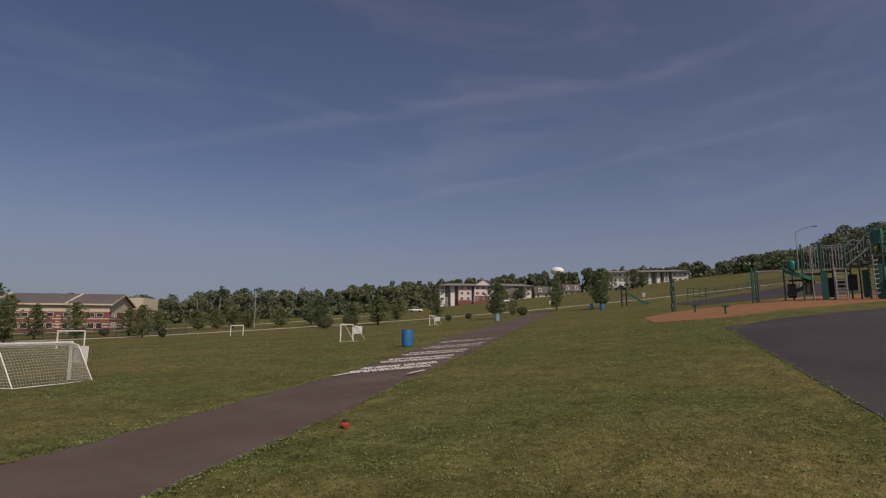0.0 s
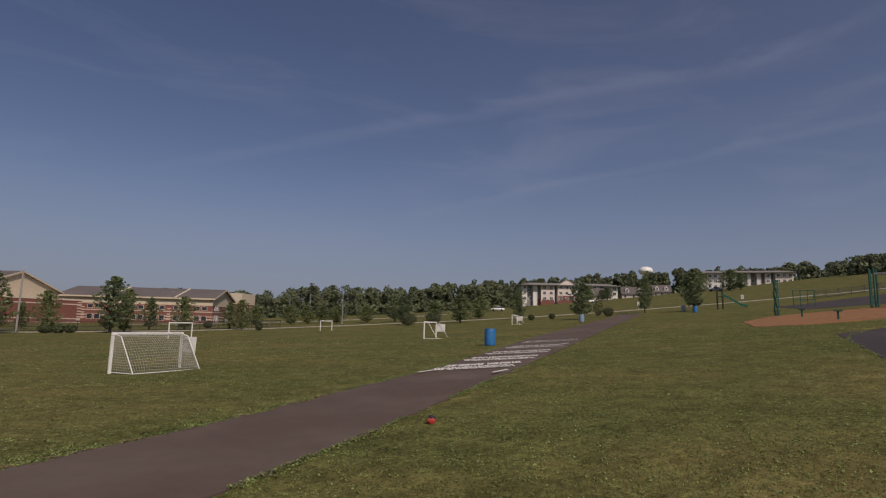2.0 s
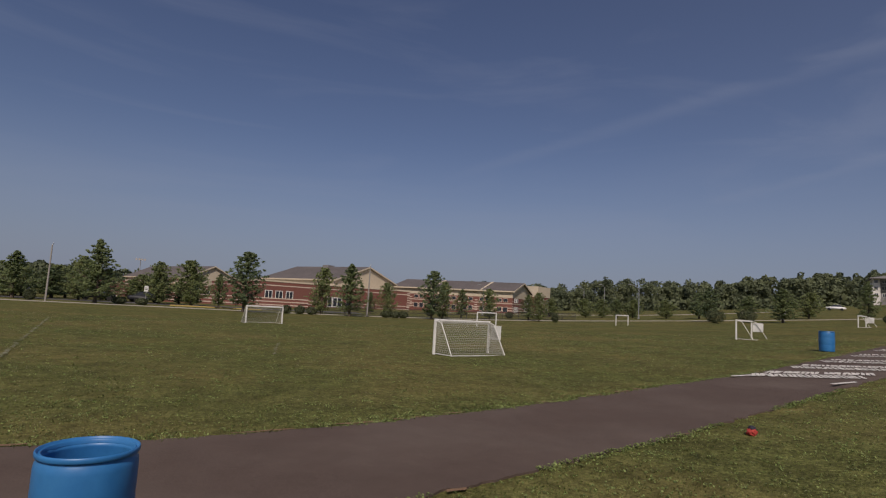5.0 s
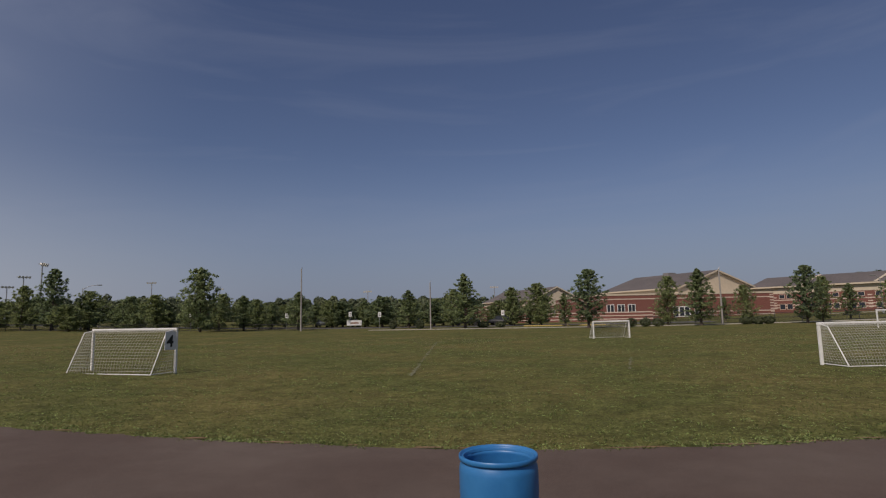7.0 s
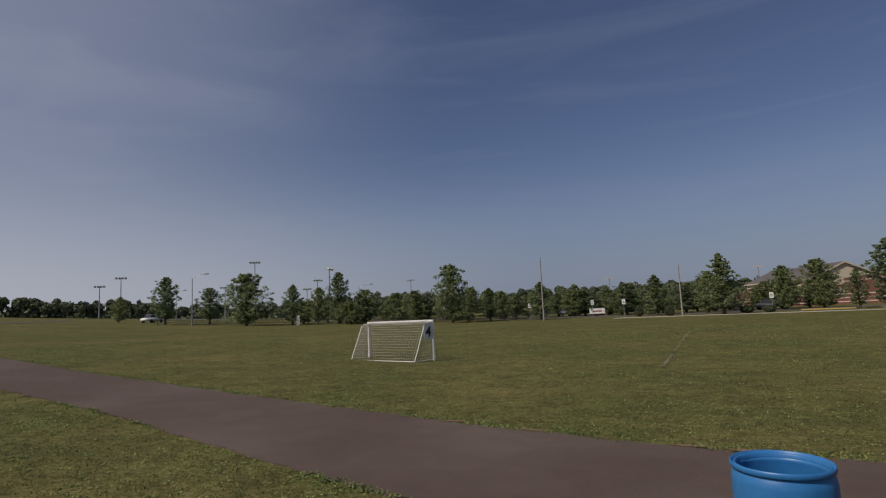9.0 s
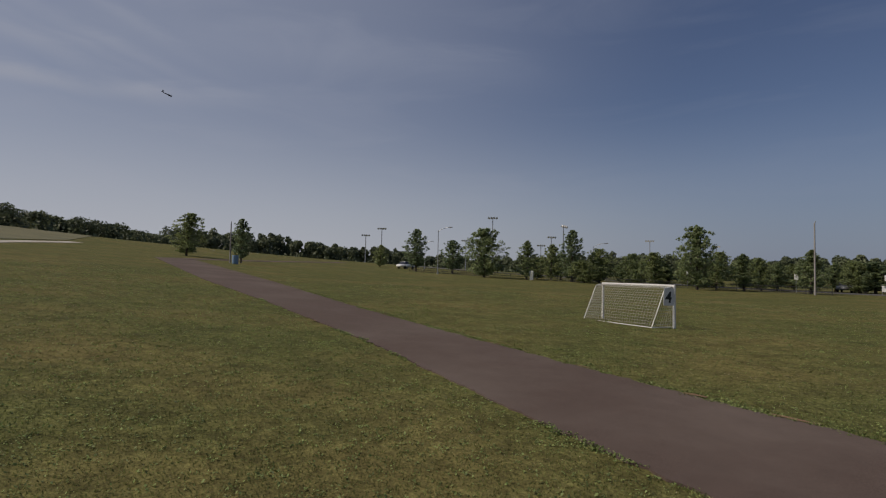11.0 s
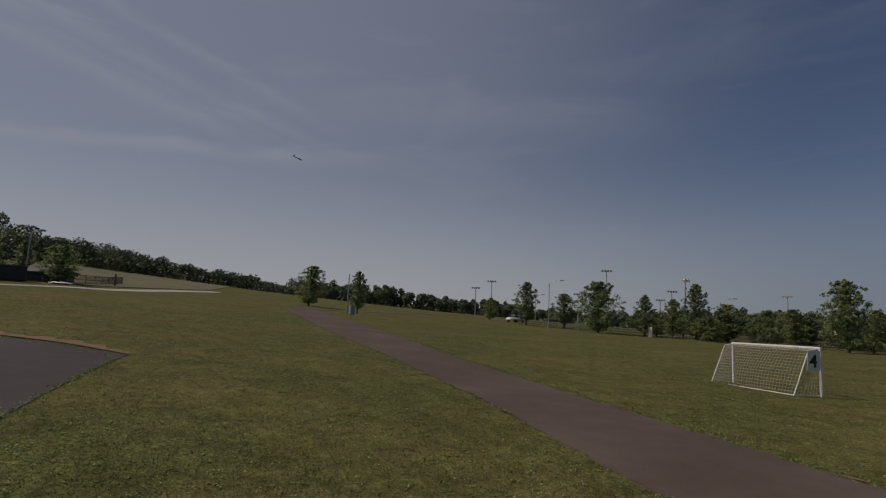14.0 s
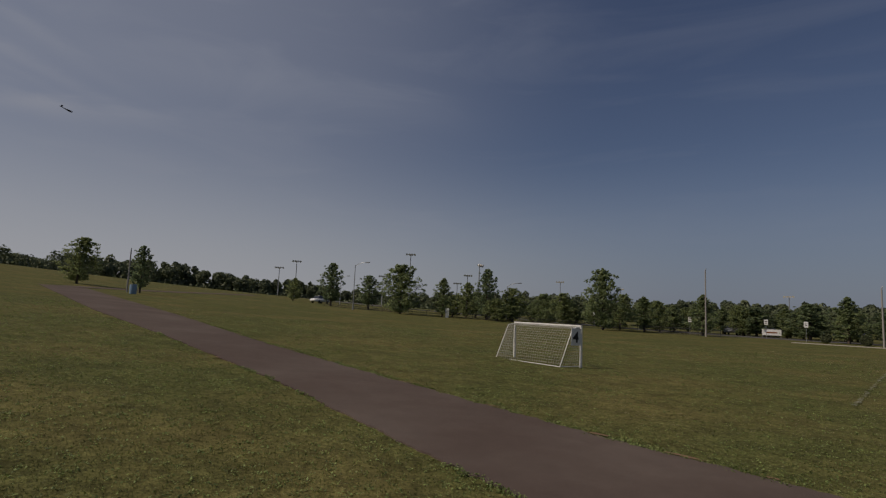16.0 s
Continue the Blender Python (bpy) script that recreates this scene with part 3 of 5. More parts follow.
while az < 180:
    d0 = float(np.interp(az, wl_az, wl_d))
    seen = -112 < az < 110
    for row in range(3 if seen else 1):
        a = math.radians(az + rng.uniform(-0.6, 0.6))
        d = d0 + 11 * row + rng.uniform(-4, 4)
        x, y = -math.sin(a) * d, math.cos(a) * d
        g = ground_height(x, y)
        top = 1.75 + d * math.tan(math.radians(float(np.interp(math.degrees(a), wl_az, wl_el)))) + rng.normal() * 1.1 - (2.4, 0.8, 0.0)[row]
        high = max(top - g, 6.0)
        r = rng.uniform(2.8, 5.2)
        # a crown of rounded lobes on the upper side of an egg, with undergrowth before it
        knobs, per = (13, int(34 * min(2.0, max(1.0, 300 / d0)))) if seen else (6, 12)
        middle, axes = np.array((x, y, g + high * 0.60)), np.array((r, r, high * 0.40))
        ways = rng.normal(size=(knobs, 3)) + (-0.35 * x / d, -0.35 * y / d, 0.55)
        ways /= np.linalg.norm(ways, axis=1)[:, None]
        size = r * rng.uniform(0.34, 0.52, knobs)
        lobes = middle + ways * (axes - size.mean())
        out_way = rng.normal(size=(knobs, per, 3)) + ways[:, None] * 0.5
        out_way /= np.linalg.norm(out_way, axis=2)[:, :, None]
        pick = (lobes[:, None] + out_way * (size[:, None] * rng.uniform(0.82, 1.06, (knobs, per)))[:, :, None]).reshape(-1, 3)
        n = len(pick)
        low = np.stack([x + rng.normal(size=n // 3) * r * 0.7, y + rng.normal(size=n // 3) * r * 0.7, g + rng.uniform(0, high * 0.5, n // 3)], 1)
        leaf_at.append(np.vstack([pick, low]))
        leaf_way.append(np.vstack([out_way.reshape(-1, 3), rng.normal(size=(n // 3, 3)) * 0.5 + (-x / d, -y / d, 0.4)]))
        leaf_size.append(np.r_[np.full(n, (0.0024 if d0 > 290 else 0.0019) * min(d0, 320) if seen else 1.7), np.full(n // 3, (0.0036 if d0 > 290 else 0.0026) * min(d0, 310))])
    az += math.degrees(4.7 / d0) * (1 if seen else 2)
leaf_at, leaf_size = np.vstack(leaf_at), np.concatenate(leaf_size)
tagged(link("woods", quads("woods", spray(rng, leaf_at, leaf_size, np.vstack(leaf_way)), WOODS)), "dark green belt of broadleaf woods behind the park", "woods", kind="stuff")


# ---- trees ----
def street_tree(name, seed, high, wide, leaf, label, clear=0.14, belly=0.30, count=9000, fleck=0.085, gaps=0.2, taper=0.8):
    """A young park tree of unit pose: tapered trunk, rising limbs, and a crown of many small leaf clumps with gaps between the layers."""
    rng = np.random.default_rng(seed)
    tree = thing(name, 0, 0, 0, label, "tree", "park trees", z=0)
    bm = new_bm()
    lean = rng.normal(size=2) * 0.02 * high
    rod(bm, (0, 0, -0.15), (0, 0, high * 0.06), 0.026 * high, 0.018 * high, 9)
    rod(bm, (0, 0, high * 0.06), (lean[0] * 0.4, lean[1] * 0.4, high * 0.45), 0.018 * high, 0.012 * high, 9)
    rod(bm, (lean[0] * 0.4, lean[1] * 0.4, high * 0.45), (lean[0], lean[1], high * 0.95), 0.012 * high, 0.003 * high, 7)
    limbs, knobs = 64, 6
    per = count // (limbs * knobs)
    at, ways = [], []
    for i in range(limbs):
        rel = (i + rng.uniform(0, 1)) / limbs
        f = clear + (0.95 - clear) * rel
        a = i * 2.4 + rng.normal() * 0.35
        full = ((rel + 0.10) / (belly + 0.10)) ** 0.5 if rel < belly else ((1 - rel) / (1 - belly)) ** taper
        reach = wide * full * rng.uniform(0.84, 1.06) * (0.6 if rng.random() < gaps else 1.0) + 0.02 * wide
        base = Vector((lean[0] * f, lean[1] * f, high * (f - 0.02)))
        elbow = base + Vector((math.cos(a), math.sin(a), 0.25 + 0.4 * rel)) * reach * 0.55
        tip = base + Vector((math.cos(a), math.sin(a), 0.30 + 0.9 * rel + rng.uniform(-0.1, 0.15))) * reach
        tip.z = min(tip.z, high)
        rod(bm, base, elbow, 0.006 * high * (1 - rel * 0.6), 0.004 * high * (1 - rel * 0.5), 5, False)
        rod(bm, elbow, tip, 0.004 * high * (1 - rel * 0.5), 0.0015 * high, 4, False)
        for k in range(knobs):
            u = (0.22, 0.42, 0.6, 0.78, 0.92, 1.02)[k] + rng.uniform(-0.08, 0.08)
            spot = np.array(base.lerp(elbow, u / 0.55) if u < 0.55 else elbow.lerp(tip, (u - 0.55) / 0.45))
            spot = spot + rng.normal(size=3) * (0.12 * reach, 0.12 * reach, 0.06 * reach)
            r = wide * rng.uniform(0.12, 0.20) * (1.15 - 0.75 * rel)
            out_way = rng.normal(size=(per, 3))
            out_way /= np.linalg.norm(out_way, axis=1)[:, None]
            at.append(spot + out_way * rng.uniform(0.35, 1.1, per)[:, None] * (r, r, r * 0.62))
            ways.append(out_way * 0.8 + (0.45 * math.cos(a), 0.45 * math.sin(a), 0.8))
    part("trunk", bm, BARK, tree)
    at = np.vstack(at)
    at[:, 2] = np.maximum(at[:, 2], high * clear * 0.7)
    link("crown", quads("crown", spray(rng, at, np.full(len(at), fleck), np.vstack(ways), 0.6), leaf), tree)
    return tree


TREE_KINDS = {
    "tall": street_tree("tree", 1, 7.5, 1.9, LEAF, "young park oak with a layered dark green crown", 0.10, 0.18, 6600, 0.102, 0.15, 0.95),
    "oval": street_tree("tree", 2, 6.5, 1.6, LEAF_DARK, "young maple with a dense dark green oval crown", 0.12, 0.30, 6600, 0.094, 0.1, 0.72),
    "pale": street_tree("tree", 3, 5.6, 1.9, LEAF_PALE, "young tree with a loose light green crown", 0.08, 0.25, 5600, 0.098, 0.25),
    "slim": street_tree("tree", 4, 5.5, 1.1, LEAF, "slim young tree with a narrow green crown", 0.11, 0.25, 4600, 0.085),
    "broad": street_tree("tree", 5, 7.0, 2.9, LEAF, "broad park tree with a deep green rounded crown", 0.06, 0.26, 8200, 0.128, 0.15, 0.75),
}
KIND_SIZE = {"tall": (7.5, 1.9), "oval": (6.5, 1.6), "pale": (5.6, 1.9), "slim": (5.5, 1.1), "broad": (7.0, 2.9)}


def plant(kind, x, y, high, wide, turn):
    h, w = KIND_SIZE[kind]
    m = pose(x, y, ground_height(x, y), 0, 0, turn) @ Matrix.Diagonal((1.22 * wide / w, 1.22 * wide / w, 1.03 * high / h, 1))
    return copy_thing(TREE_KINDS[kind], m)


NORTH_TREES = [("tall", -3.8, 72.9, 7.4, 2.1), ("pale", -6.2, 83.8, 5.8, 1.8), ("tall", -12.5, 81.0, 5.7, 2.0), ("pale", -27.0, 91.1, 4.4, 1.8), ("pale", -21.6, 92.5, 4.0, 1.7), ("tall", -16.6, 88.5, 3.6, 1.4), ("pale", -10.1, 94.5, 4.7, 1.8),
               ("pale", 2.9, 84.0, 5.8, 1.9), ("pale", 6.5, 79.7, 6.1, 2.1), ("slim", 9.4, 75.4, 4.5, 1.0), ("oval", 10.4, 63.1, 6.7, 1.7), ("pale", 20.1, 67.0, 5.8, 1.5), ("tall", 22.1, 62.2, 6.3, 1.7)]
NORTH_EAST_TREES = [("pale", 28.6, 66.1, 4.4, 1.2), ("slim", 31.3, 79.0, 3.4, 0.9), ("oval", 30.9, 58.3, 5.9, 1.35), ("pale", 33.0, 59.5, 4.7, 1.1), ("slim", 40.1, 66.9, 4.2, 1.0), ("pale", 43.5, 64.8, 4.3, 1.3), ("pale", 46.4, 57.6, 3.8, 1.1), ("slim", 49.0, 63.2, 3.7, 1.1),
                    ("oval", 73.3, 52.2, 5.1, 1.4), ("tall", 76.5, 43.5, 4.8, 1.9), ("tall", 87.0, 38.1, 5.6, 1.3), ("oval", 76.3, 24.0, 5.3, 1.6), ("oval", 93.1, 19.0, 6.1, 1.1), ("oval", 89.3, 11.3, 6.4, 1.6)]
FAR_EAST_TREES = [("pale", 75.6, 80.0, 3.7, 1.7), ("pale", 77.8, 77.9, 3.6, 1.6), ("slim", 79.7, 76.0, 3.8, 1.3), ("pale", 81.6, 74.0, 3.5, 1.7), ("oval", 88.7, 65.2, 4.8, 1.7), ("pale", 86.0, 70.0, 3.5, 1.8), ("tall", 93.0, 58.8, 4.1, 1.9), ("pale", 71.0, 85.0, 3.5, 1.7), ("pale", 97.0, 51.0, 4.4, 1.9)]
NORTH_WEST_TREES = [("pale", -103.8, 60.3, 4.8, 1.6), ("oval", -87.2, 58.5, 8.2, 2.0), ("oval", -85.5, 65.9, 6.6, 2.1), ("broad", -69.5, 60.2, 8.1, 3.1), ("tall", -64.8, 65.3, 6.6, 1.9), ("pale", -64.7, 71.0, 6.2, 1.8), ("oval", -59.5, 70.2, 8.6, 1.7), ("pale", -57.4, 74.5, 5.7, 2.7),
                    ("broad", -51.0, 74.1, 4.8, 1.9), ("pale", -47.1, 74.3, 5.1, 2.0), ("broad", -37.5, 68.4, 8.1, 2.4), ("pale", -38.3, 74.8, 5.2, 1.8), ("tall", -34.5, 74.4, 5.0, 1.8), ("pale", -35.1, 80.7, 4.6, 1.7), ("tall", -34.9, 85.1, 4.3, 1.5), ("tall", -27.1, 75.3, 5.5, 1.8), ("pale", -26.8, 91.2, 4.2, 2.0)]
WEST_TREES = [("pale", -93.0, 19.4, 6.8, 2.4), ("oval", -76.7, 22.9, 6.2, 1.2), ("broad", -74.0, -12.5, 4.3, 1.9), ("slim", -78.2, -16.7, 4.7, 1.1), ("pale", -72.7, -18.5, 5.2, 1.6)]
FLATS_TREES = [("broad", 225, 68.5, 7.0, 3.0), ("oval", 233, 62.5, 5.5, 2.6), ("pale", 238, 66, 4.5, 2.4), ("broad", 224, 26, 7.6, 3.3), ("broad", 211, 15.2, 7.0, 3.2), ("oval", 206, 11.8, 5.8, 2.2), ("pale", 244, 74, 5.0, 2.4)]
# the younger trees that fill the row behind them
rng = np.random.default_rng(31)
BACK_TREES = []
for k in range(34):
    a, d = math.radians(-6 + 50 * (k + rng.uniform(0, 0.9)) / 34), rng.uniform(88, 104)
    BACK_TREES.append((("pale", "tall", "oval")[k % 3], -math.sin(a) * d, math.cos(a) * d, rng.uniform(3.4, 5.0), rng.uniform(1.7, 2.4)))
turn = 0
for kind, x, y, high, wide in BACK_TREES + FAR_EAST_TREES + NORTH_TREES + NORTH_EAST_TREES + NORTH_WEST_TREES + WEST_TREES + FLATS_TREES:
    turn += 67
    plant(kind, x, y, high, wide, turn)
for ob in TREE_KINDS.values():
    for o in (*ob.children_recursive, ob):
        bpy.data.objects.remove(o)


def shrub(x, y, wide, high, turn=0, label="clipped dark green shrub at the field edge"):
    rng = np.random.default_rng(int(abs(x * 100 + y)))
    ob = thing("shrub", x, y, turn, label, "shrub", "shrubs")
    bm = new_bm()
    for i in range(5):
        a = i * 1.26
        rod(bm, (0.05 * math.cos(a), 0.05 * math.sin(a), -0.05), (wide * 0.3 * math.cos(a), wide * 0.3 * math.sin(a), high * 0.6), 0.025, 0.008, 5)
    part("stems", bm, BARK, ob)
    n = int(500 * max(1, wide))
    p = rng.normal(size=(n, 3))
    p /= np.linalg.norm(p, axis=1)[:, None]
    p *= rng.uniform(0.5, 1.05, n)[:, None] ** 0.5
    p = p * (wide / 2, wide / 2, high * 0.5) + (0, 0, high * 0.5)
    p[:, 2] = np.maximum(p[:, 2], 0.03)
    link("foliage", quads("foliage", spray(rng, p, np.full(n, 0.09), p - (0, 0, high * 0.3)), BUSH), ob)
    return ob


for x, y, w, h in [(15.3, 64.2, 1.2, 1.0), (16.7, 63.8, 1.2, 1.0), (17.9, 63.2, 1.3, 0.9), (26.4, 61.4, 1.3, 0.8), (27.4, 61.0, 1.3, 0.8), (28.3, 60.6, 1.2, 0.8), (68, 47.5, 2.6, 1.9), (72, 45.6, 2.4, 1.8), (46.2, 54.2, 0.9, 1.1), (-1.5, 75, 1.6, 0.8), (0.8, 74.6, 1.4, 0.8), (-14.0, 76.5, 1.2, 1.2), (-10.0, 74.6, 1.2, 1.2),
                   (80, 33, 1.0, 0.9), (83.5, 31, 1.0, 0.9), (88.6, 25.2, 1.6, 3.0), (84.5, 22.5, 1.6, 1.4), (40, 76, 1.4, 0.9), (52, 72, 1.3, 1.0)]:
    shrub(x, y, w, h)


# ---- goals ----
def net_cords(bm, a, b, c, d, nu, nv, r, sag=0.0):
    """Cords of a net over the four-cornered panel a b c d (a-b below, d-c above)."""
    a, b, c, d = (Vector(p) for p in (a, b, c, d))
    n = (b - a).cross(d - a).normalized()

    def spot(u, v):
        return (a * (1 - u) + b * u) * (1 - v) + (d * (1 - u) + c * u) * v + n * sag * math.sin(math.pi * u) * math.sin(math.pi * v) + Vector((0, 0, -abs(sag) * 0.4 * math.sin(math.pi * u) * (0.3 + v * (1 - v))))
    for i in range(nu + 1):
        for j in range(nv):
            rod(bm, spot(i / nu, j / nv), spot(i / nu, (j + 1) / nv), r, None, 4, False)
    for j in range(nv + 1):
        for i in range(nu):
            rod(bm, spot(i / nu, j / nv), spot((i + 1) / nu, j / nv), r, None, 4, False)
    return bm


def goal_frame(ob, w, h, t=0.05):
    bm = new_bm()
    box(bm, -w / 2 - t, -t, h - 2.4 * t, w / 2 + t, t, h, 0.012)
    part("crossbar", bm, WHITE, ob)
    for s in (-1, 1):
        bm = new_bm()
        box(bm, s * w / 2 - t, -t, -0.03, s * w / 2 + t, t, h - 2.4 * t - 0.003, 0.012)
        part("post", bm, WHITE, ob)


def soccer_goal(label, w, h, netted=True, back=0.80):
    """A small goal: square posts and crossbar in white, slanting rear stays, ground bar and a netted back (towards -y)."""
    top, deep = 0.26 * h, back * h
    ob = thing("soccer_goal", 0, 0, 0, label, "goal", "small goals on the field", z=0)
    goal_frame(ob, w, h, 0.04)
    for s in (-1, 1):
        bm = new_bm()
        x = s * (w / 2 - 0.04)
        tube(bm, [(x, -0.04, h - 0.06), (x, -top, h - 0.12), (x, -deep, 0.02)], 0.017)
        part("rear_stay", bm, WHITE, ob)
        bm = new_bm()
        rod(bm, (x, -0.05, 0.02), (x, -deep, 0.02), 0.014)
        part("side_bar", bm, WHITE, ob)
    bm = new_bm()
    rod(bm, (-w / 2 + 0.04, -deep, 0.02), (w / 2 - 0.04, -deep, 0.02), 0.014)
    part("ground_bar", bm, WHITE, ob)
    if not netted:
        return ob
    bm = new_bm()
    x = w / 2 - 0.04
    net_cords(bm, (-x, -deep, 0.03), (x, -deep, 0.03), (x, -top, h - 0.12), (-x, -top, h - 0.12), 30, 14, 0.0055, 0.16)
    net_cords(bm, (-x, -top, h - 0.12), (x, -top, h - 0.12), (x, -0.04, h - 0.05), (-x, -0.04, h - 0.05), 30, 4, 0.0055, 0.03)
    for s in (-1, 1):
        net_cords(bm, (s * x, -deep, 0.03), (s * x, -0.04, 0.03), (s * x, -0.04, h - 0.10), (s * x, -top, h - 0.12), 8, 14, 0.0055, 0.05 * s)
    part("net", bm, NET, ob, "white cord goal net, slack and slightly sagging")
    return ob


def blank_board(ob, w, h):
    bm = new_bm()
    box(bm, -0.31, -0.008, -0.27, 0.31, 0.008, 0.27, 0.006)
    part("sign_board", bm, WHITE, ob, "blank white plastic sign board tied to the side net", m=pose(w / 2 + 0.03, -0.36, h - 0.42, 2, 0, 86))


def plain_goal(x, y, turn, w, h, thick):
    ob = thing("soccer_goal", x, y, turn, "bare white soccer goal frame far out on the field", "goal", "small goals on the field")
    goal_frame(ob, w, h, thick)


def place_goal(x, y, turn, label, board, netted=True, w=2.45, h=1.16, back=0.80):
    ob = soccer_goal(label, w, h, netted, back)
    ob.matrix_basis = pose(x, y, ground_height(x, y), 0, 0, turn)
    if board == "blank":
        blank_board(ob, w, h)
    if board == "number":
        bm = new_bm()
        box(bm, -0.215, -0.008, -0.29, 0.215, 0.008, 0.29, 0.006)
        sign = part("number_board", bm, BOARD, ob, "pale blue-grey board with a black figure 4", m=pose(w / 2 + 0.03, -0.27, h - 0.40, 3, 0, 86))
        for m in (pose(-0.145, -0.0105, -0.185, 90, 0, 0), pose(0.145, 0.0105, -0.185, 90, 0, 180)):
            text = bpy.data.curves.new("figure", "FONT")
            text.body, text.size, text.extrude, text.offset = "4", 0.51, 0.002, 0.012
            tmp = new("figure", text)
            bpy.context.view_layer.update()
            me = bpy.data.meshes.new_from_object(tmp)
            bpy.data.objects.remove(tmp)
            me.materials.clear()
            me.materials.append(INK)
            link("figure", me, sign, "black figure 4", m)
    return ob


place_goal(10.75, 17.6, 8, "white soccer goal with slack net and blank sign on the grass", "blank", True, 2.55, 1.22)
place_goal(-12.0, 17.6, -13, "white soccer goal with a board marked 4 on the grass", "number", True, 3.55, 1.42, 0.66)
place_goal(32.9, 21.0, 13, "bare white soccer goal with blank sign seen beyond the path", "blank", False)
place_goal(61.8, 27.6, 10, "bare white soccer goal with blank sign far along the path", "blank", False)
place_goal(7.7, 38.0, 190, "white soccer goal with slack net open towards the path", "")
plain_goal(27.4, 41.2, 4, 2.1, 1.25, 0.04)
plain_goal(47.2, 44.2, 4, 2.0, 1.15, 0.04)


# ---- drums used as litter bins ----
def drum(x, y, turn, mat, label, r=0.292, high=0.86):
    ob = thing("litter_drum", x, y, turn, label, "barrel", "plastic drums along the path")
    bm = new_bm()
    outer = [(0.0, 0.0), (r * 0.90, 0.0), (r * 0.955, 0.012), (r * 0.975, 0.05), (r * 0.99, 0.20), (r, 0.26), (r * 0.985, 0.28), (r * 1.0, 0.30), (r * 1.012, high * 0.52), (r, high - 0.29), (r * 0.99, high - 0.27), (r, high - 0.25), (r, high - 0.10),
             (r * 0.985, high - 0.068), (r * 0.955, high - 0.052), (r * 0.945, high - 0.045), (r * 0.945, high - 0.035)]
    inner = [(r * 0.875, high - 0.033), (r * 0.875, high - 0.06), (r * 0.94, high - 0.12), (r * 0.955, high * 0.5), (r * 0.93, 0.06), (r * 0.86, 0.02), (0.0, 0.02)]
    lathe(bm, outer + inner, 64)
    part("shell", bm, mat, ob, "", True)
    bm = new_bm()
    lathe(bm, [(r * 0.87, high - 0.036), (r * 0.99, high - 0.034), (r * 1.005, high - 0.029), (r * 1.008, high - 0.014), (r * 1.0, high - 0.002), (r * 0.985, high), (r * 0.968, high - 0.003), (r * 0.96, high - 0.018), (r * 0.925, high - 0.021), (r * 0.915, high - 0.012), (r * 0.895, high - 0.010), (r * 0.878, high - 0.016), (r * 0.87, high - 0.036)], 64)
    part("rim", bm, mat, ob, "", True)
    return ob


drum(-0.05, 3.92, 20, BLUE, "open blue plastic drum beside the asphalt path", 0.268, 0.80)
drum(26.0, 12.9, 0, BLUE, "blue plastic drum standing in the grass by the crossing")
drum(63.0, 19.8, 0, PALE_BLUE, "faded pale blue plastic drum by the path")
drum(83.0, 10.3, 0, BLUE, "blue plastic drum near the playground tree")
drum(90.0, 12.8, 0, PALE_BLUE, "faded pale blue plastic drum near the playground tree")
drum(-70.0, 20.2, 0, PALE_BLUE, "faded blue plastic drum at the path bend", 0.38, 1.1)

# the small red and black pouch in the grass
pouch = thing("pouch", 8.05, 4.95, 30, "crumpled red and black cloth pouch lying in the grass", "bag")
for name, mat, (cx, cz, sx, sy, sz), seed in (("red_flap", RED_CLOTH, (0, 0.045, 0.085, 0.06, 0.05), 1), ("black_flap", BLACK_CLOTH, (0.045, 0.095, 0.06, 0.05, 0.035), 5)):
    bm = new_bm()
    bmesh.ops.create_icosphere(bm, subdivisions=3, radius=1)
    for v in bm.verts:
        w = 1 + 0.6 * noise.noise(v.co * 1.7 + Vector((seed, 0, 0))) + 0.3 * noise.noise(v.co * 4 + Vector((0, seed, 0)))
        v.co = Vector((cx + v.co.x * sx * w, v.co.y * sy * w, max(0.0, cz + v.co.z * sz * w)))
    part(name, bm, mat, pouch, "", True)


# ---- buildings ----
def window(ob, x, y, z, w, h, face, frame=WHITE, name="window"):
    """A framed window let into a wall; face: the way that it looks, in degrees about z from -y."""
    m = pose(x, y, z, 0, 0, face)
    bm = new_bm()
    t = max(0.06, 0.07 * w)
    box(bm, -w / 2, -0.06, 0, -w / 2 + t, 0.04, h)
    box(bm, w / 2 - t, -0.06, 0, w / 2, 0.04, h)
    box(bm, -w / 2 + t, -0.06, 0, w / 2 - t, 0.04, t)
    box(bm, -w / 2 + t, -0.06, h - t, w / 2 - t, 0.04, h)
    if w > 1.3:
        box(bm, -t / 2, -0.05, t, t / 2, 0.03, h - t)
    win = part(name, bm, frame, ob, m=m)
    bm = new_bm()
    box(bm, -w / 2 + t, -0.02, t, w / 2 - t, -0.01, h - t)
    part("pane", bm, GLASS, win)
    return win


def slab(bm, a, b, c, d, thick):
    """A sloping slab over the corners a b c d, thickened downwards."""
    top = [bm.verts.new(p) for p in (a, b, c, d)]
    low = [bm.verts.new((p[0], p[1], p[2] - thick)) for p in (a, b, c, d)]
    bm.faces.new(top)
    bm.faces.new(low[::-1])
    for i in range(4):
        j = (i + 1) % 4
        bm.faces.new((top[j], top[i], low[i], low[j]))
    return bm


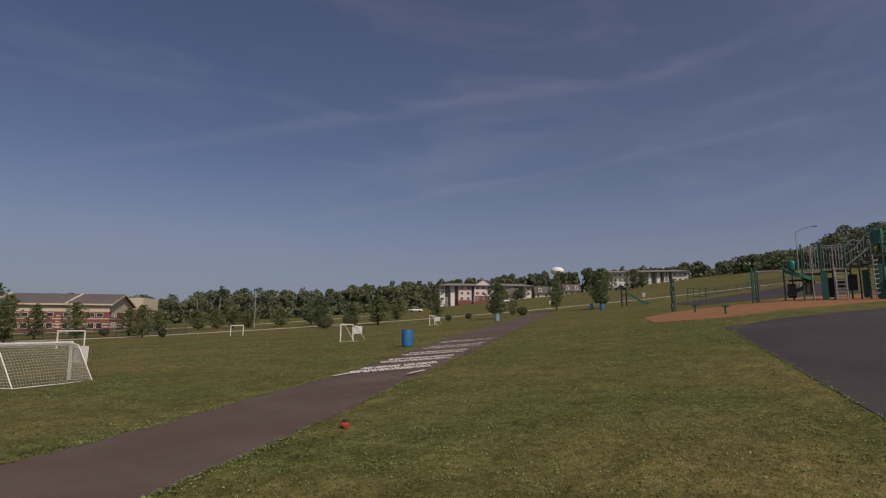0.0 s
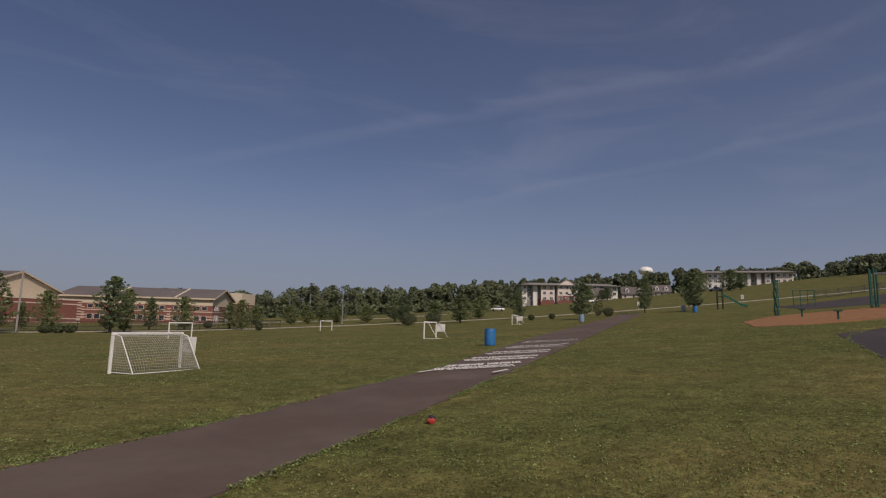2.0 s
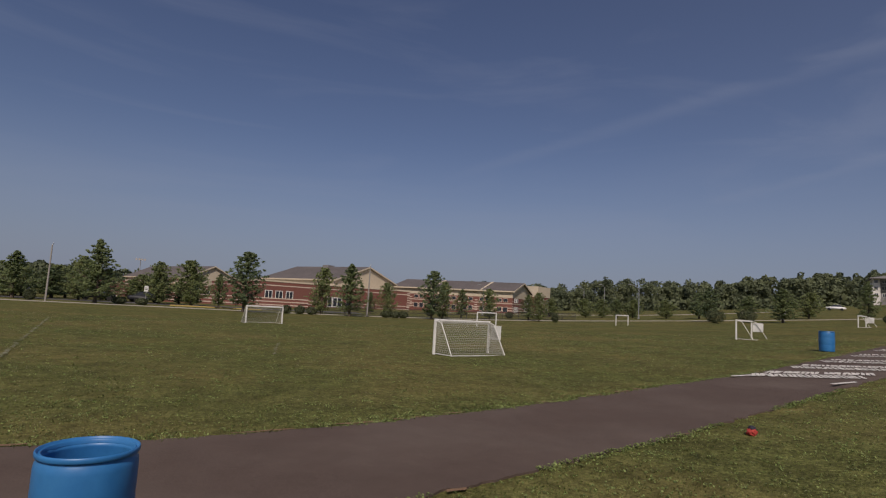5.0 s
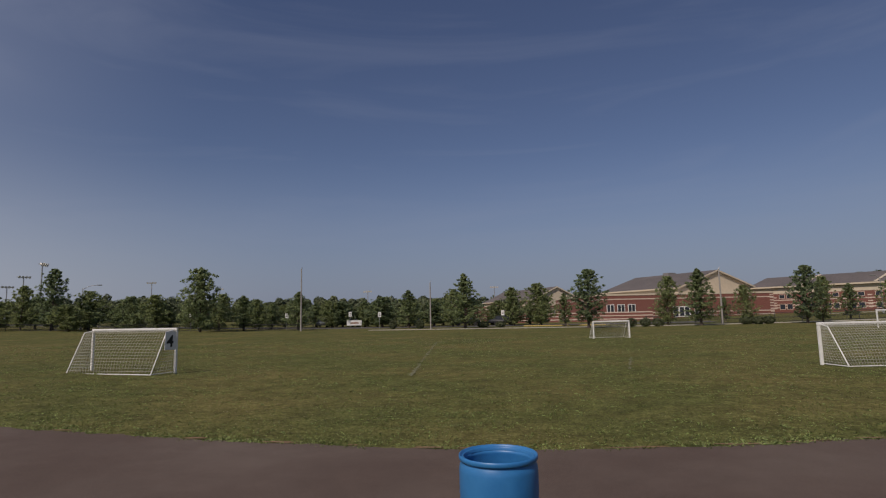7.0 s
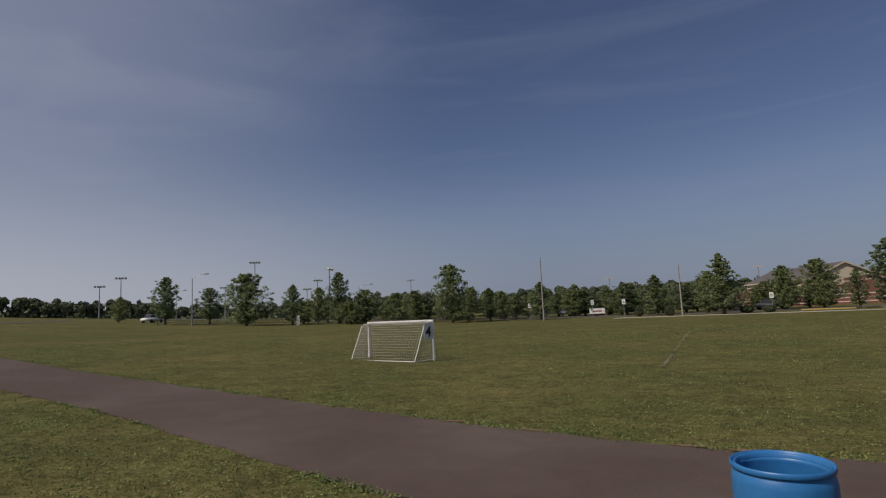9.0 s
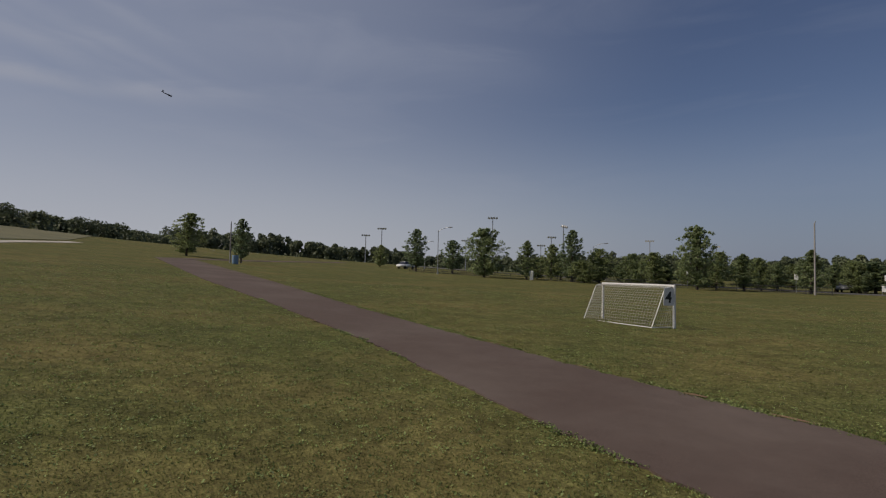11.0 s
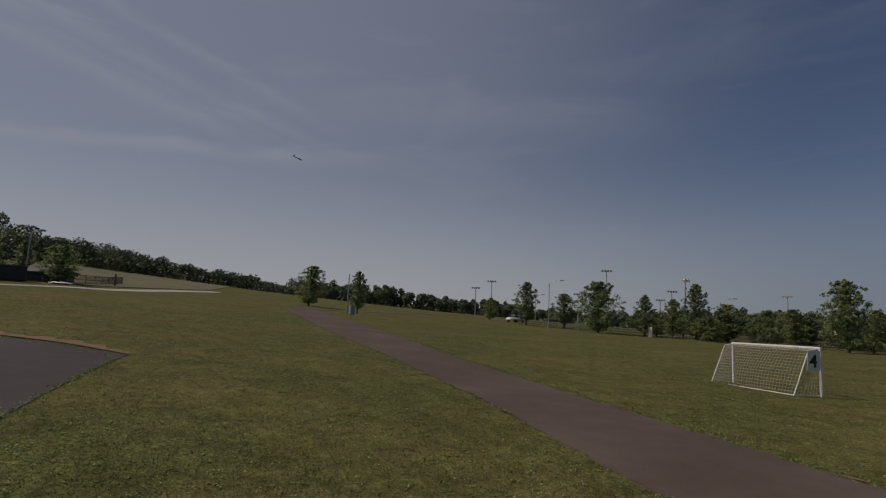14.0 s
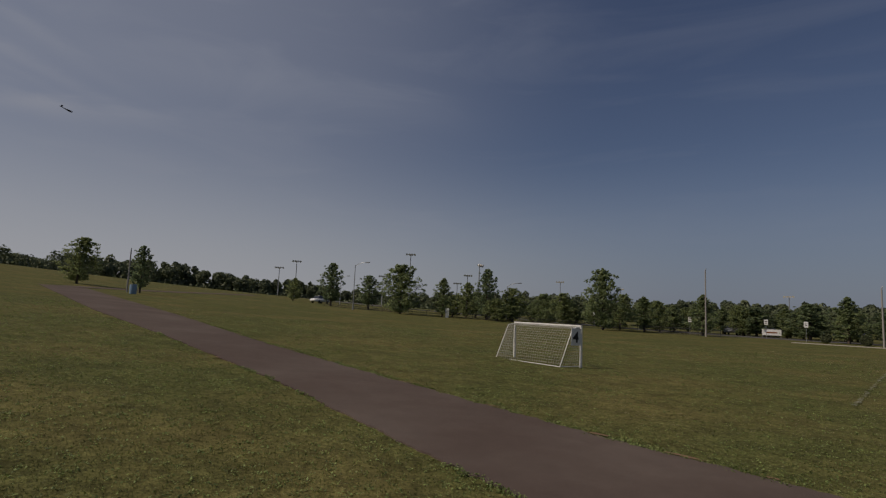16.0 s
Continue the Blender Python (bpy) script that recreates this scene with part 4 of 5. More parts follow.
def gable_block(ob, x0, y0, w, l, z0, z1, apex, wall, roof, over=0.5):
    """Upper walls and a gable roof: the gables stand along x, the ridge runs along y."""
    bm = new_bm()
    v = [bm.verts.new(p) for p in ((x0, y0, z0), (x0 + w, y0, z0), (x0 + w, y0, z1), (x0 + w / 2, y0, apex - 0.12), (x0, y0, z1))]
    u = [bm.verts.new((q.co.x, y0 + l, q.co.z)) for q in v]
    bm.faces.new(v)
    bm.faces.new(u[::-1])
    for i in range(5):
        j = (i + 1) % 5
        bm.faces.new((v[j], v[i], u[i], u[j]))
    part("upper_wall", bm, wall, ob)
    drop = over * (apex - z1) / (w / 2)
    for s in (0, 1):
        xe = x0 - over if s == 0 else x0 + w + over
        bm = new_bm()
        slab(bm, (xe, y0 - over, z1 - drop), (x0 + w / 2, y0 - over, apex), (x0 + w / 2, y0 + l + over, apex), (xe, y0 + l + over, z1 - drop), 0.22)
        part("roof", bm, roof, ob)
        bm = new_bm()
        slab(bm, (xe, y0 - over - 0.06, z1 - drop + 0.03), (x0 + w / 2, y0 - over - 0.06, apex + 0.03), (x0 + w / 2, y0 - over, apex + 0.03), (xe, y0 - over, z1 - drop + 0.03), 0.36)
        part("verge_trim", bm, CREAM, ob)
        bm = new_bm()
        box(bm, xe - 0.06 if s == 0 else xe, y0 - over, z1 - drop - 0.30, xe if s == 0 else xe + 0.06, y0 + l + over, z1 - drop + 0.03)
        part("gutter", bm, CREAM, ob)


def brick_block(ob, x0, y0, w, l, h, bands=(), cap=0.35):
    bm = new_bm()
    box(bm, x0, y0, -1.5, x0 + w, y0 + l, h)
    part("brick_wall", bm, BRICK, ob)
    for z in bands:
        for q in ((x0 - 0.03, y0 - 0.03, x0 + w + 0.03, y0), (x0 - 0.03, y0, x0, y0 + l), (x0 + w, y0, x0 + w + 0.03, y0 + l)):
            bm = new_bm()
            box(bm, q[0], q[1], z, q[2], q[3], z + 0.22)
            part("stone_band", bm, BAND, ob)
    if cap:
        bm = new_bm()
        box(bm, x0 - 0.08, y0 - 0.08, h, x0 + w + 0.08, y0 + l + 0.08, h + cap)
        part("parapet", bm, CREAM, ob)


def quoins(ob, x, y, h, dx, dy):
    z = 0.4
    while z < h - 0.4:
        bm = new_bm()
        box(bm, min(x, x + dx), min(y, y + dy), z, max(x, x + dx), max(y, y + dy), z + 0.24)
        part("quoin", bm, BAND, ob)
        z += 0.62


gym = thing("school_building", 23.2, 124.0, 10, "red brick school gym with pale bands and brown gable roof", "school")
brick_block(gym, 0, 0, 40, 34, 5.2, (0.5, 1.25, 4.3))
quoins(gym, 40.0, -0.05, 5.2, -0.9, 0.02)
for i, x in enumerate((2.2, 4.6, 7.0)):
    window(gym, x, -0.02, 0.4, 1.7, 2.9, 0, WHITE, "door")
for x, w in ((17.0, 1.2), (19.0, 2.6), (21.8, 1.0)):
    window(gym, x, -0.02, 0.3, w, 2.3, 0)
sports = thing("school_building", 41.8, 130.2, 27, "cream school sports hall with a long brown gable roof", "school")
gable_block(sports, 0, 0, 24, 27, 2.0, 6.9, 10.9, CREAM, SHINGLE)
bm = new_bm()
box(bm, 11.0, 14, 10.3, 13.5, 16, 11.3)
part("roof_vent", bm, GREY_ROOF, sports)

wing = thing("school_building", 83.2, 114.2, 38, "two-storey red brick school wing with cream band and brown roof", "school")
brick_block(wing, 0, 0, 18, 34, 3.9, (0.55, 1.2, 2.3), 0)
bm = new_bm()
box(bm, -0.02, -0.02, 3.9, 18.02, 34.02, 5.2)
part("cream_band", bm, CREAM, wing)
gable_block(wing, 0, 0, 18, 34, 5.2, 5.75, 8.2, CREAM, SHINGLE, 0.6)
for i in range(7):
    y = 2.6 + i * 4.7
    for z, h in ((2.75, 0.95), (0.25, 1.3)):
        for q in (-0.8, 0.8):
            window(wing, -0.02, y + q, z, 1.3, h, -90, BAND)
    quoins(wing, -0.05, y + 2.0, 3.4, 0.02, 0.8)
for x in (2.4, 4.4, 12.5, 14.5):
    window(wing, x, -0.04, 2.75, 1.4, 1.1, 0)
    window(wing, x, -0.04, 0.2, 1.4, 1.5, 0)
quoins(wing, 0.0, -0.05, 3.9, 0.7, 0.02)
for y in (8.0, 22.0):
    bm = new_bm()
    slab(bm, (-0.7, y, 5.75), (9.0, y, 8.32), (9.0, y + 0.5, 8.32), (-0.7, y + 0.5, 5.75), 0.12)
    part("roof_joint", bm, CREAM, wing)

annex = thing("school_building", 98.6, 122.6, 27, "cream and brick school annex with a flat parapet", "school")
brick_block(annex, 3.1, 2.0, 8.5, 14, 4.6, (0.5, 1.2, 2.4), 3.0)
gable_block(annex, -3.0, 14.0, 14, 18, 5.0, 6.6, 7.6, CREAM, SHINGLE, 0.3)
for x in (4.6, 6.4, 9.5):
    window(annex, x, 1.96, 2.9, 1.3, 1.2, 0)
    window(annex, x, 1.96, 0.2, 1.3, 1.5, 0)

hall = thing("school_building", 11.4, 164.3, 24, "brick school hall with a cream gable and brown roof", "school")
brick_block(hall, -14, 0, 30, 34, 3.9, (0.6, 1.3, 3.1), 0)
gable_block(hall, 0, 0.0, 16, 36, 3.9, 6.0, 9.6, CREAM, SHINGLE)
for x in (1.5, 4.0, 6.5, 9.0):
    window(hall, x, -0.02, 0.5, 1.5, 2.4, 0, WHITE, "door")

# low brick screen with pale rails between hall and gym
screen = thing("brick_screen", 3.0, 108.0, -8, "long low brick wall with white rails", "wall")
bm = new_bm()
box(bm, 0, 0, -0.6, 26, 0.4, 1.6)
part("brick_wall", bm, BRICK, screen)
for z in (0.35, 0.95, 1.55):
    bm = new_bm()
    box(bm, 0, -0.05, z, 26, -0.01, z + 0.18)
    part("rail", bm, BAND, screen)


def apartments(x, y, turn, bays, label, h=8.4, z=0.0):
    """A three-storey block of flats: bays of different siding, each with rows of windows, under a hipped roof."""
    ob = thing("apartment_building", x, y, turn, label, "apartments", z=z)
    at = 0.0
    for w, out, wall, brick in bays:
        bm = new_bm()
        box(bm, at, -out, -9.0, at + w - 0.02, 13, h)
        bay = part("bay", bm, wall, ob)
        if brick:
            bm = new_bm()
            box(bm, at - 0.03, -out - 0.06, -3.0, at + w + 0.01, -out - 0.005, h * brick)
            part("brick_base", bm, BRICK, bay)
        n = int(w / 2.4)
        for f in range(3):
            for i in range(n):
                window(ob, at + w * (i + 0.5) / n, -out - 0.08, 0.9 + 2.75 * f, min(1.6, w * 0.34 / n + 0.5), 1.5, 0)
        for cx in (at + 0.08, at + w - 0.1):
            bm = new_bm()
            box(bm, cx - 0.14, -out - 0.12, 0, cx + 0.14, -out - 0.005, h)
            part("corner_board", bm, SIDING, bay)
        if out > 1.4:
            bm = new_bm()
            y0, y1, peak = -out - 0.15, 3.0, h + 0.32 * w
            v = [bm.verts.new(q) for q in ((at, y0, h - 0.3), (at + w, y0, h - 0.3), (at + w, y0, h), (at + w / 2, y0, peak), (at, y0, h))]
            u = [bm.verts.new((q.co.x, y1, q.co.z)) for q in v]
            bm.faces.new(v)
            bm.faces.new(u[::-1])
            for i in range(5):
                bm.faces.new((v[(i + 1) % 5], v[i], u[i], u[(i + 1) % 5]))
            part("gable", bm, wall, bay)
            for e in (at - 0.35, at + w + 0.35):
                bm = new_bm()
                slab(bm, (e, y0 - 0.3, h - 0.06), (at + w / 2, y0 - 0.3, peak + 0.16), (at + w / 2, y1, peak + 0.16), (e, y1, h - 0.06), 0.16)
                part("gable_roof", bm, GREY_ROOF, bay)
        at += w
    for f in range(3):
        for i in range(3):
            window(ob, -0.03, 2.5 + 4 * i, 0.9 + 2.75 * f, 1.3, 1.5, -90)
    bm = new_bm()
    o = 1.0
    eave = [bm.verts.new(p) for p in ((-o, -3.2, h), (at + o, -3.2, h), (at + o, 14, h), (-o, 14, h))]
    ridge = [bm.verts.new(p) for p in ((5, 5.4, h + 1.5), (at - 5, 5.4, h + 1.5))]
    low = [bm.verts.new((q.co.x, q.co.y, h - 0.3)) for q in eave]
    bm.faces.new((eave[0], eave[1], ridge[1], ridge[0]))
    bm.faces.new((eave[2], eave[3], ridge[0], ridge[1]))
    bm.faces.new((eave[1], eave[2], ridge[1]))
    bm.faces.new((eave[3], eave[0], ridge[0]))
    bm.faces.new(low[::-1])
    for i in range(4):
        bm.faces.new((eave[(i + 1) % 4], eave[i], low[i], low[(i + 1) % 4]))
    part("roof", bm, GREY_ROOF, ob)
    return ob


apartments(260, 112.5, -62, ((2.5, 0.3, SIDING, 0), (3, -1.4, SIDING_GREY_SHADE, 0), (2, 0.4, SIDING, 0), (2, -1.2, SIDING_GREY_SHADE, 0.2), (6.5, 1.3, SIDING_PEACH, 0.12), (1.6, -1.4, SIDING_GREY_SHADE, 0), (9, 1.8, SIDING_PEACH, 0.36), (4, 0.9, SIDING, 0.25), (3, -1.0, SIDING_GREY_SHADE, 0), (4.5, 1.2, SIDING, 0), (3, -0.8, SIDING_GREY_SHADE, 0), (6, 1.3, SIDING, 0)), "long three-storey apartment block in pale siding with brick base", 8.4, ground_height(260, 112.5) + 3.6)
apartments(322, 41, -78, ((7, 0.3, SIDING_PEACH, 0), (8, 0.9, SIDING, 0), (6, 1.7, SIDING, 0), (3, -1.6, SIDING_GREY_SHADE, 0.2), (2, 1.0, SIDING_GREY_SHADE, 0), (1.4, 1.1, SIDING, 0), (3, -1.4, SIDING_GREY_SHADE, 0.15), (1.8, 1.0, SIDING, 0), (2, -1.2, SIDING_GREY_SHADE, 0.2), (2.4, 1.1, SIDING_PEACH, 0.15), (2, -1.0, SIDING_GREY_SHADE, 0.3), (8, 1.3, SIDING_PEACH, 0.22)), "three-storey apartment block in white and grey siding, recesses darkened as shade", 8.8, ground_height(322, 41) + 5.2)


def cottage(x, y, turn, w, label):
    """A low house with a steep shingle roof and two gabled dormers."""
    ob = thing("house", x, y, turn, label, "house", z=ground_height(x, y) + 0.7)
    bm = new_bm()
    box(bm, -w / 2, 0, -4, w / 2, 8, 2.8)
    part("wall", bm, SIDING_PEACH, ob)
    for s in (-1, 1):
        bm = new_bm()
        slab(bm, (-w / 2 - 0.5, 4 - s * 4.7, 2.6), (w / 2 + 0.5, 4 - s * 4.7, 2.6), (w / 2 + 0.5, 4, 6.4), (-w / 2 - 0.5, 4, 6.4), 0.2)
        part("roof", bm, SHINGLE, ob)
    for q in (-0.27, 0.27):
        bm = new_bm()
        c = w * q
        v = [bm.verts.new(p) for p in ((c - 0.9, 0.3, 3.2), (c + 0.9, 0.3, 3.2), (c + 0.9, 0.3, 5.0), (c, 0.3, 5.9), (c - 0.9, 0.3, 5.0))]
        u = [bm.verts.new((p.co.x, 3.6, p.co.z)) for p in v]
        bm.faces.new(v)
        bm.faces.new(u[::-1])
        for i in range(5):
            bm.faces.new((v[(i + 1) % 5], v[i], u[i], u[(i + 1) % 5]))
        part("dormer", bm, SIDING, ob)
        for e in (-1.15, 1.15):
            bm = new_bm()
            slab(bm, (c + e, 0.1, 4.85), (c, 0.1, 6.05), (c, 3.6, 6.05), (c + e, 3.6, 4.85), 0.12)
            part("dormer_roof", bm, SHINGLE, ob)
        window(ob, c, 0.22, 3.7, 0.9, 1.2, 0)
    for q in (-0.36, 0.0, 0.36):
        window(ob, w * q, -0.04, 0.7, 1.1, 1.4, 0)
    return ob


cottage(268, 76, -72, 11, "pale house with steep grey roof and dormers beyond the lawn")
cottage(283, 63, -75, 11, "pale house with grey roof and dormers among trees")
cottage(290, 51, -75, 8, "small pale house with grey roof and dormers among trees")

# the white water tower over the woods
tower = thing("water_tower", 784, 158, 0, "white domed water tower rising behind the woods", "water tower")
bm = new_bm()
top = 88 - ground_height(784, 158)
rod(bm, (0, 0, -2), (0, 0, top - 9), 3.2, 2.6, 16)
part("shaft", bm, WHITE, tower)
bm = new_bm()
bmesh.ops.create_uvsphere(bm, u_segments=24, v_segments=14, radius=1, matrix=Matrix.Translation((0, 0, top - 6)) @ Matrix.Diagonal((9.5, 9.5, 6.0, 1)))
part("tank", bm, WHITE, tower, "", True)


# ---- poles and lamps ----
def plain_pole(x, y, h, label="tall weathered utility pole at the field edge"):
    ob = thing("utility_pole", x, y, 0, label, "pole", "poles")
    bm = new_bm()
    rod(bm, (0, 0, -0.5), (0, 0, h), 0.105, 0.07, 10)
    part("pole", bm, POLE_TAN, ob)
    bm = new_bm()
    rod(bm, (0, 0, h), (0.12, 0, h + 0.25), 0.05, 0.03)
    part("bracket", bm, STEEL, ob)
    return ob


plain_pole(-8.4, 73.5, 6.1)
plain_pole(-25.1, 70.8, 8.1)
plain_pole(24.4, 62.4, 6.0)
plain_pole(-75.1, 21.0, 5.2)


def street_lamp(x, y, h, turn, reach=1.9, label="grey steel street lamp with one curved arm"):
    ob = thing("street_lamp", x, y, turn, label, "street lamp", "street lamps")
    bm = new_bm()
    rod(bm, (0, 0, -0.4), (0, 0, h), 0.085, 0.055, 10)
    rod(bm, (0, 0, 0), (0, 0, 0.4), 0.17, 0.15, 10)
    part("pole", bm, STEEL, ob)
    bm = new_bm()
    tube(bm, [(0, 0, h - 0.15), (reach * 0.35, 0, h + 0.25), (reach * 0.7, 0, h + 0.45), (reach, 0, h + 0.5)], 0.04)
    part("arm", bm, STEEL, ob)
    bm = new_bm()
    box(bm, reach - 0.1, -0.14, h + 0.42, reach + 0.6, 0.14, h + 0.58, 0.04)
    part("lamp_head", bm, GREY_RAIL, ob)
    return ob


street_lamp(78.5, 69.8, 5.5, 175)
street_lamp(88.6, 88.2, 6.3, 175, 0.9)
street_lamp(88.9, 94.8, 5.8, 175, 0.9)
street_lamp(-76.8, 56.0, 7.5, 30, 2.0)
street_lamp(-106.8, 74.1, 6.0, 30, 1.6)
street_lamp(-64.5, 82.0, 6.4, 30, 2.0)
street_lamp(98.8, -17.0, 8.7, -110, 2.3)
street_lamp(-73.5, -15.3, 5.4, 165, 2.2)
street_lamp(60, 92, 5.4, 175, 0.8)


def flood_mast(x, y, h, turn, label="tall sports floodlight mast with a row of lamps"):
    ob = thing("floodlight_mast", x, y, turn, label, "floodlight", "floodlights")
    bm = new_bm()
    rod(bm, (0, 0, -0.5), (0, 0, h), 0.22, 0.11, 10)
    part("mast", bm, STEEL, ob)
    bm = new_bm()
    for z in (h - 0.15,):
        box(bm, -1.5, -0.08, z - 0.06, 1.5, 0.08, z + 0.06)
    part("crossarm", bm, STEEL, ob)
    for i in range(4):
        for z in (h - 0.05,):
            bm = new_bm()
            rod(bm, (-1.2 + 0.8 * i, -0.1, z), (-1.2 + 0.8 * i, -0.45, z - 0.14), 0.16, 0.36, 10)
            part("floodlight", bm, SIDING, ob)
    return ob


for x, y, h, turn in ((-44.6, 195, 10.8, 0), (0.4, 200, 11.6, 0), (-126.9, 113.1, 16.4, 48), (-114, 176.3, 13.6, 20), (-164.1, 95.8, 12.5, 60), (-175.5, 95.9, 10.5, 60), (-85.5, 97.9, 11.8, 110), (-121.2, 133.1, 12.0, 70), (-137.3, 145.4, 10.3, 60), (-155.5, 125.8, 10.8, 45), (-104.7, 204.8, 13.0, 0)):
    flood_mast(x, y, h, turn)


# ---- fences, signs, vehicles ----
def fence(points, label, h=1.1, gap=2.6, mat=DARK):
    ob = thing("fence", points[0][0], points[0][1], 0, label, "fence")
    base = ob.matrix_basis.translation
    p = along(points, gap)
    spots = [Vector((x, y, ground_height(x, y))) - base for x, y in p]
    for s in spots:
        bm = new_bm()
        rod(bm, s + Vector((0, 0, -0.2)), s + Vector((0, 0, h)), 0.035, None, 6)
        part("post", bm, mat, ob)
    for z in (h - 0.04, h * 0.5, 0.12):
        for a, b in zip(spots, spots[1:]):
            bm = new_bm()
            rod(bm, a + Vector((0, 0, z)), b + Vector((0, 0, z)), 0.03, None, 5, False)
            part("rail", bm, mat, ob)
    bm = new_bm()
    for a, b in zip(spots, spots[1:]):
        n = 22
        for i in range(n):
            q = a.lerp(b, i / n)
            rod(bm, q + Vector((0, 0, 0.12)), q + Vector((0, 0, h - 0.05)), 0.012, None, 3, False)
    tagged(part("wire_mesh", bm, mat, ob), kind="stuff")
    return ob


fence([(18, 68.5), (30, 65.5), (44, 62.8), (58, 63.5)], "dark chain-link fence before the school lawn")
fence([(-84, 55), (-76, 61), (-66, 66), (-54, 71.5), (-40, 73), (-24, 72.5)], "dark metal fence beside the parking road", 0.9)
fence([(103, -4), (112, -12), (120, -24)], "dark metal fence behind the ball court", 1.2)
fence([(-64, -24), (-70, -15), (-80, -10), (-96, -8)], "dark post fence along the western walk", 1.1)


def signpost(x, y, h, label="small white traffic sign on a steel post", mat=WHITE, w=0.45):
    ob = thing("traffic_sign", x, y, math.degrees(math.atan2(-x, y)), label, "sign", "signs")
    bm = new_bm()
    rod(bm, (0, 0, -0.2), (0, 0, h), 0.03, None, 6)
    part("post", bm, STEEL, ob)
    bm = new_bm()
    box(bm, -w / 2, -0.05, h - 0.7, w / 2, -0.035, h, 0.01)
    board = part("board", bm, mat, ob)
    bm = new_bm()
    for k in range(2):
        box(bm, -w * 0.3, -0.056, h - 0.3 - 0.2 * k, w * 0.3, -0.052, h - 0.22 - 0.2 * k)
    part("lettering_bars", bm, INK, board)
    return ob


for x, y, h in ((1.2, 78.5, 2.3), (-30.5, 80, 2.4), (-33.5, 92, 2.6), (-62.0, 74.0, 2.2), (-44.5, 78.5, 2.4), (-21.5, 82.0, 2.5), (-16.5, 79.5, 2.4), (-91, 60.5, 2.2), (83.0, 47.0, 1.8), (109, 6.0, 1.4), (112, 24, 1.4)):
    signpost(x, y, h)

booth = thing("notice_board", -63.3, 64.9, -5, "white panel at the end of a dark fence", "board")
bm = new_bm()
box(bm, -0.4, -0.06, 0.0, 0.4, 0.06, 1.5, 0.02)
part("panel", bm, WHITE, booth)
banner = thing("banner", -22.9, 90.0, 15, "white banner on a low frame beside the road", "banner")
bm = new_bm()
box(bm, -1.2, -0.03, 0.35, 1.2, 0.03, 1.2, 0.01)
part("cloth", bm, WHITE, banner)
for s in (-1, 1):
    bm = new_bm()
    rod(bm, (s * 1.15, 0.06, -0.1), (s * 1.15, 0.06, 1.25), 0.03)
    part("leg", bm, STEEL, banner)
bm = new_bm()
box(bm, -0.7, -0.045, 0.66, 0.7, -0.036, 0.86)
part("lettering_bars", bm, RUST, banner)


def car(x, y, turn, paint, label):
    ob = thing("car", x, y, turn, label, "car", "parked cars", z=ground_height(x, y) + 0.03)
    bm = new_bm()
    prof = [(-2.2, 0.35), (-2.25, 0.75), (-2.0, 0.92), (-1.2, 0.98), (1.3, 1.0), (2.1, 0.9), (2.25, 0.6), (2.2, 0.33)]
    for y0, y1 in ((-0.88, 0.88),):
        a = [bm.verts.new((px, y0, pz)) for px, pz in prof]
        b = [bm.verts.new((px, y1, pz)) for px, pz in prof]
        bm.faces.new(a)
        bm.faces.new(b[::-1])
        for i in range(len(prof)):
            j = (i + 1) % len(prof)
            bm.faces.new((a[j], a[i], b[i], b[j]))
    bmesh.ops.bevel(bm, geom=bm.edges[:], offset=0.06, segments=2, affect="EDGES")
    part("body", bm, paint, ob, "", True)
    bm = new_bm()
    a = [bm.verts.new(p) for p in ((-1.55, -0.8, 0.97), (1.15, -0.8, 0.98), (1.15, 0.8, 0.98), (-1.55, 0.8, 0.97))]
    b = [bm.verts.new(p) for p in ((-1.0, -0.62, 1.46), (0.45, -0.62, 1.48), (0.45, 0.62, 1.48), (-1.0, 0.62, 1.46))]
    for i in range(4):
        j = (i + 1) % 4
        bm.faces.new((a[i], a[j], b[j], b[i]))
    bm.faces.new(b)
    part("glazing", bm, GLASS, ob, "dark tinted windows")
    bm = new_bm()
    box(bm, -1.02, -0.63, 1.465, 0.47, 0.63, 1.52, 0.02)
    part("roof", bm, paint, ob)
    for wx in (-1.35, 1.4):
        for wy in (-0.8, 0.8):
            bm = new_bm()
            rod(bm, (wx, wy - 0.1, 0.33), (wx, wy + 0.1, 0.33), 0.33, None, 16)
            part("wheel", bm, TYRE, ob)
    for s in (-1, 1):
        bm = new_bm()
        box(bm, 2.16, s * 0.6 - 0.18, 0.62, 2.27, s * 0.6 + 0.18, 0.78, 0.02)
        part("headlight", bm, WHITE, ob)
    return ob


car(1.4, 89.0, 12, CAR_BLUE, "dark blue car parked by the kerb")
car(-4.6, 91.0, 10, CAR_BLUE, "dark car parked beside the trees")
car(-29.5, 94.5, 98, CAR_SILVER, "silver car on the parking road")
car(-26.2, 96.0, 15, CAR_BLUE, "dark car on the parking road")
car(-99.6, 64.2, 110, CAR_WHITE, "white car parked by the road")
car(161, 78.0, 110, CAR_WHITE, "white car on the far drive")
car(205, 62.0, 110, CAR_WHITE, "white car by the apartments")
car(214, 20, 100, CAR_SILVER, "silver car parked by the far lawn")
for k in range(5):
    car(-14 - 3.2 * k + (1 if k % 3 else 0), 98 + 0.6 * k, 100, CAR_BLUE, "dark car parked in the school lot")
bm = new_bm()
kerb = thing("kerb", 6, 78, -12, "yellow painted kerb by the parking road", "kerb")
box(bm, -2, 0, -0.1, 9, 0.2, 0.14, 0.02)
part("stone", bm, YELLOW, kerb)

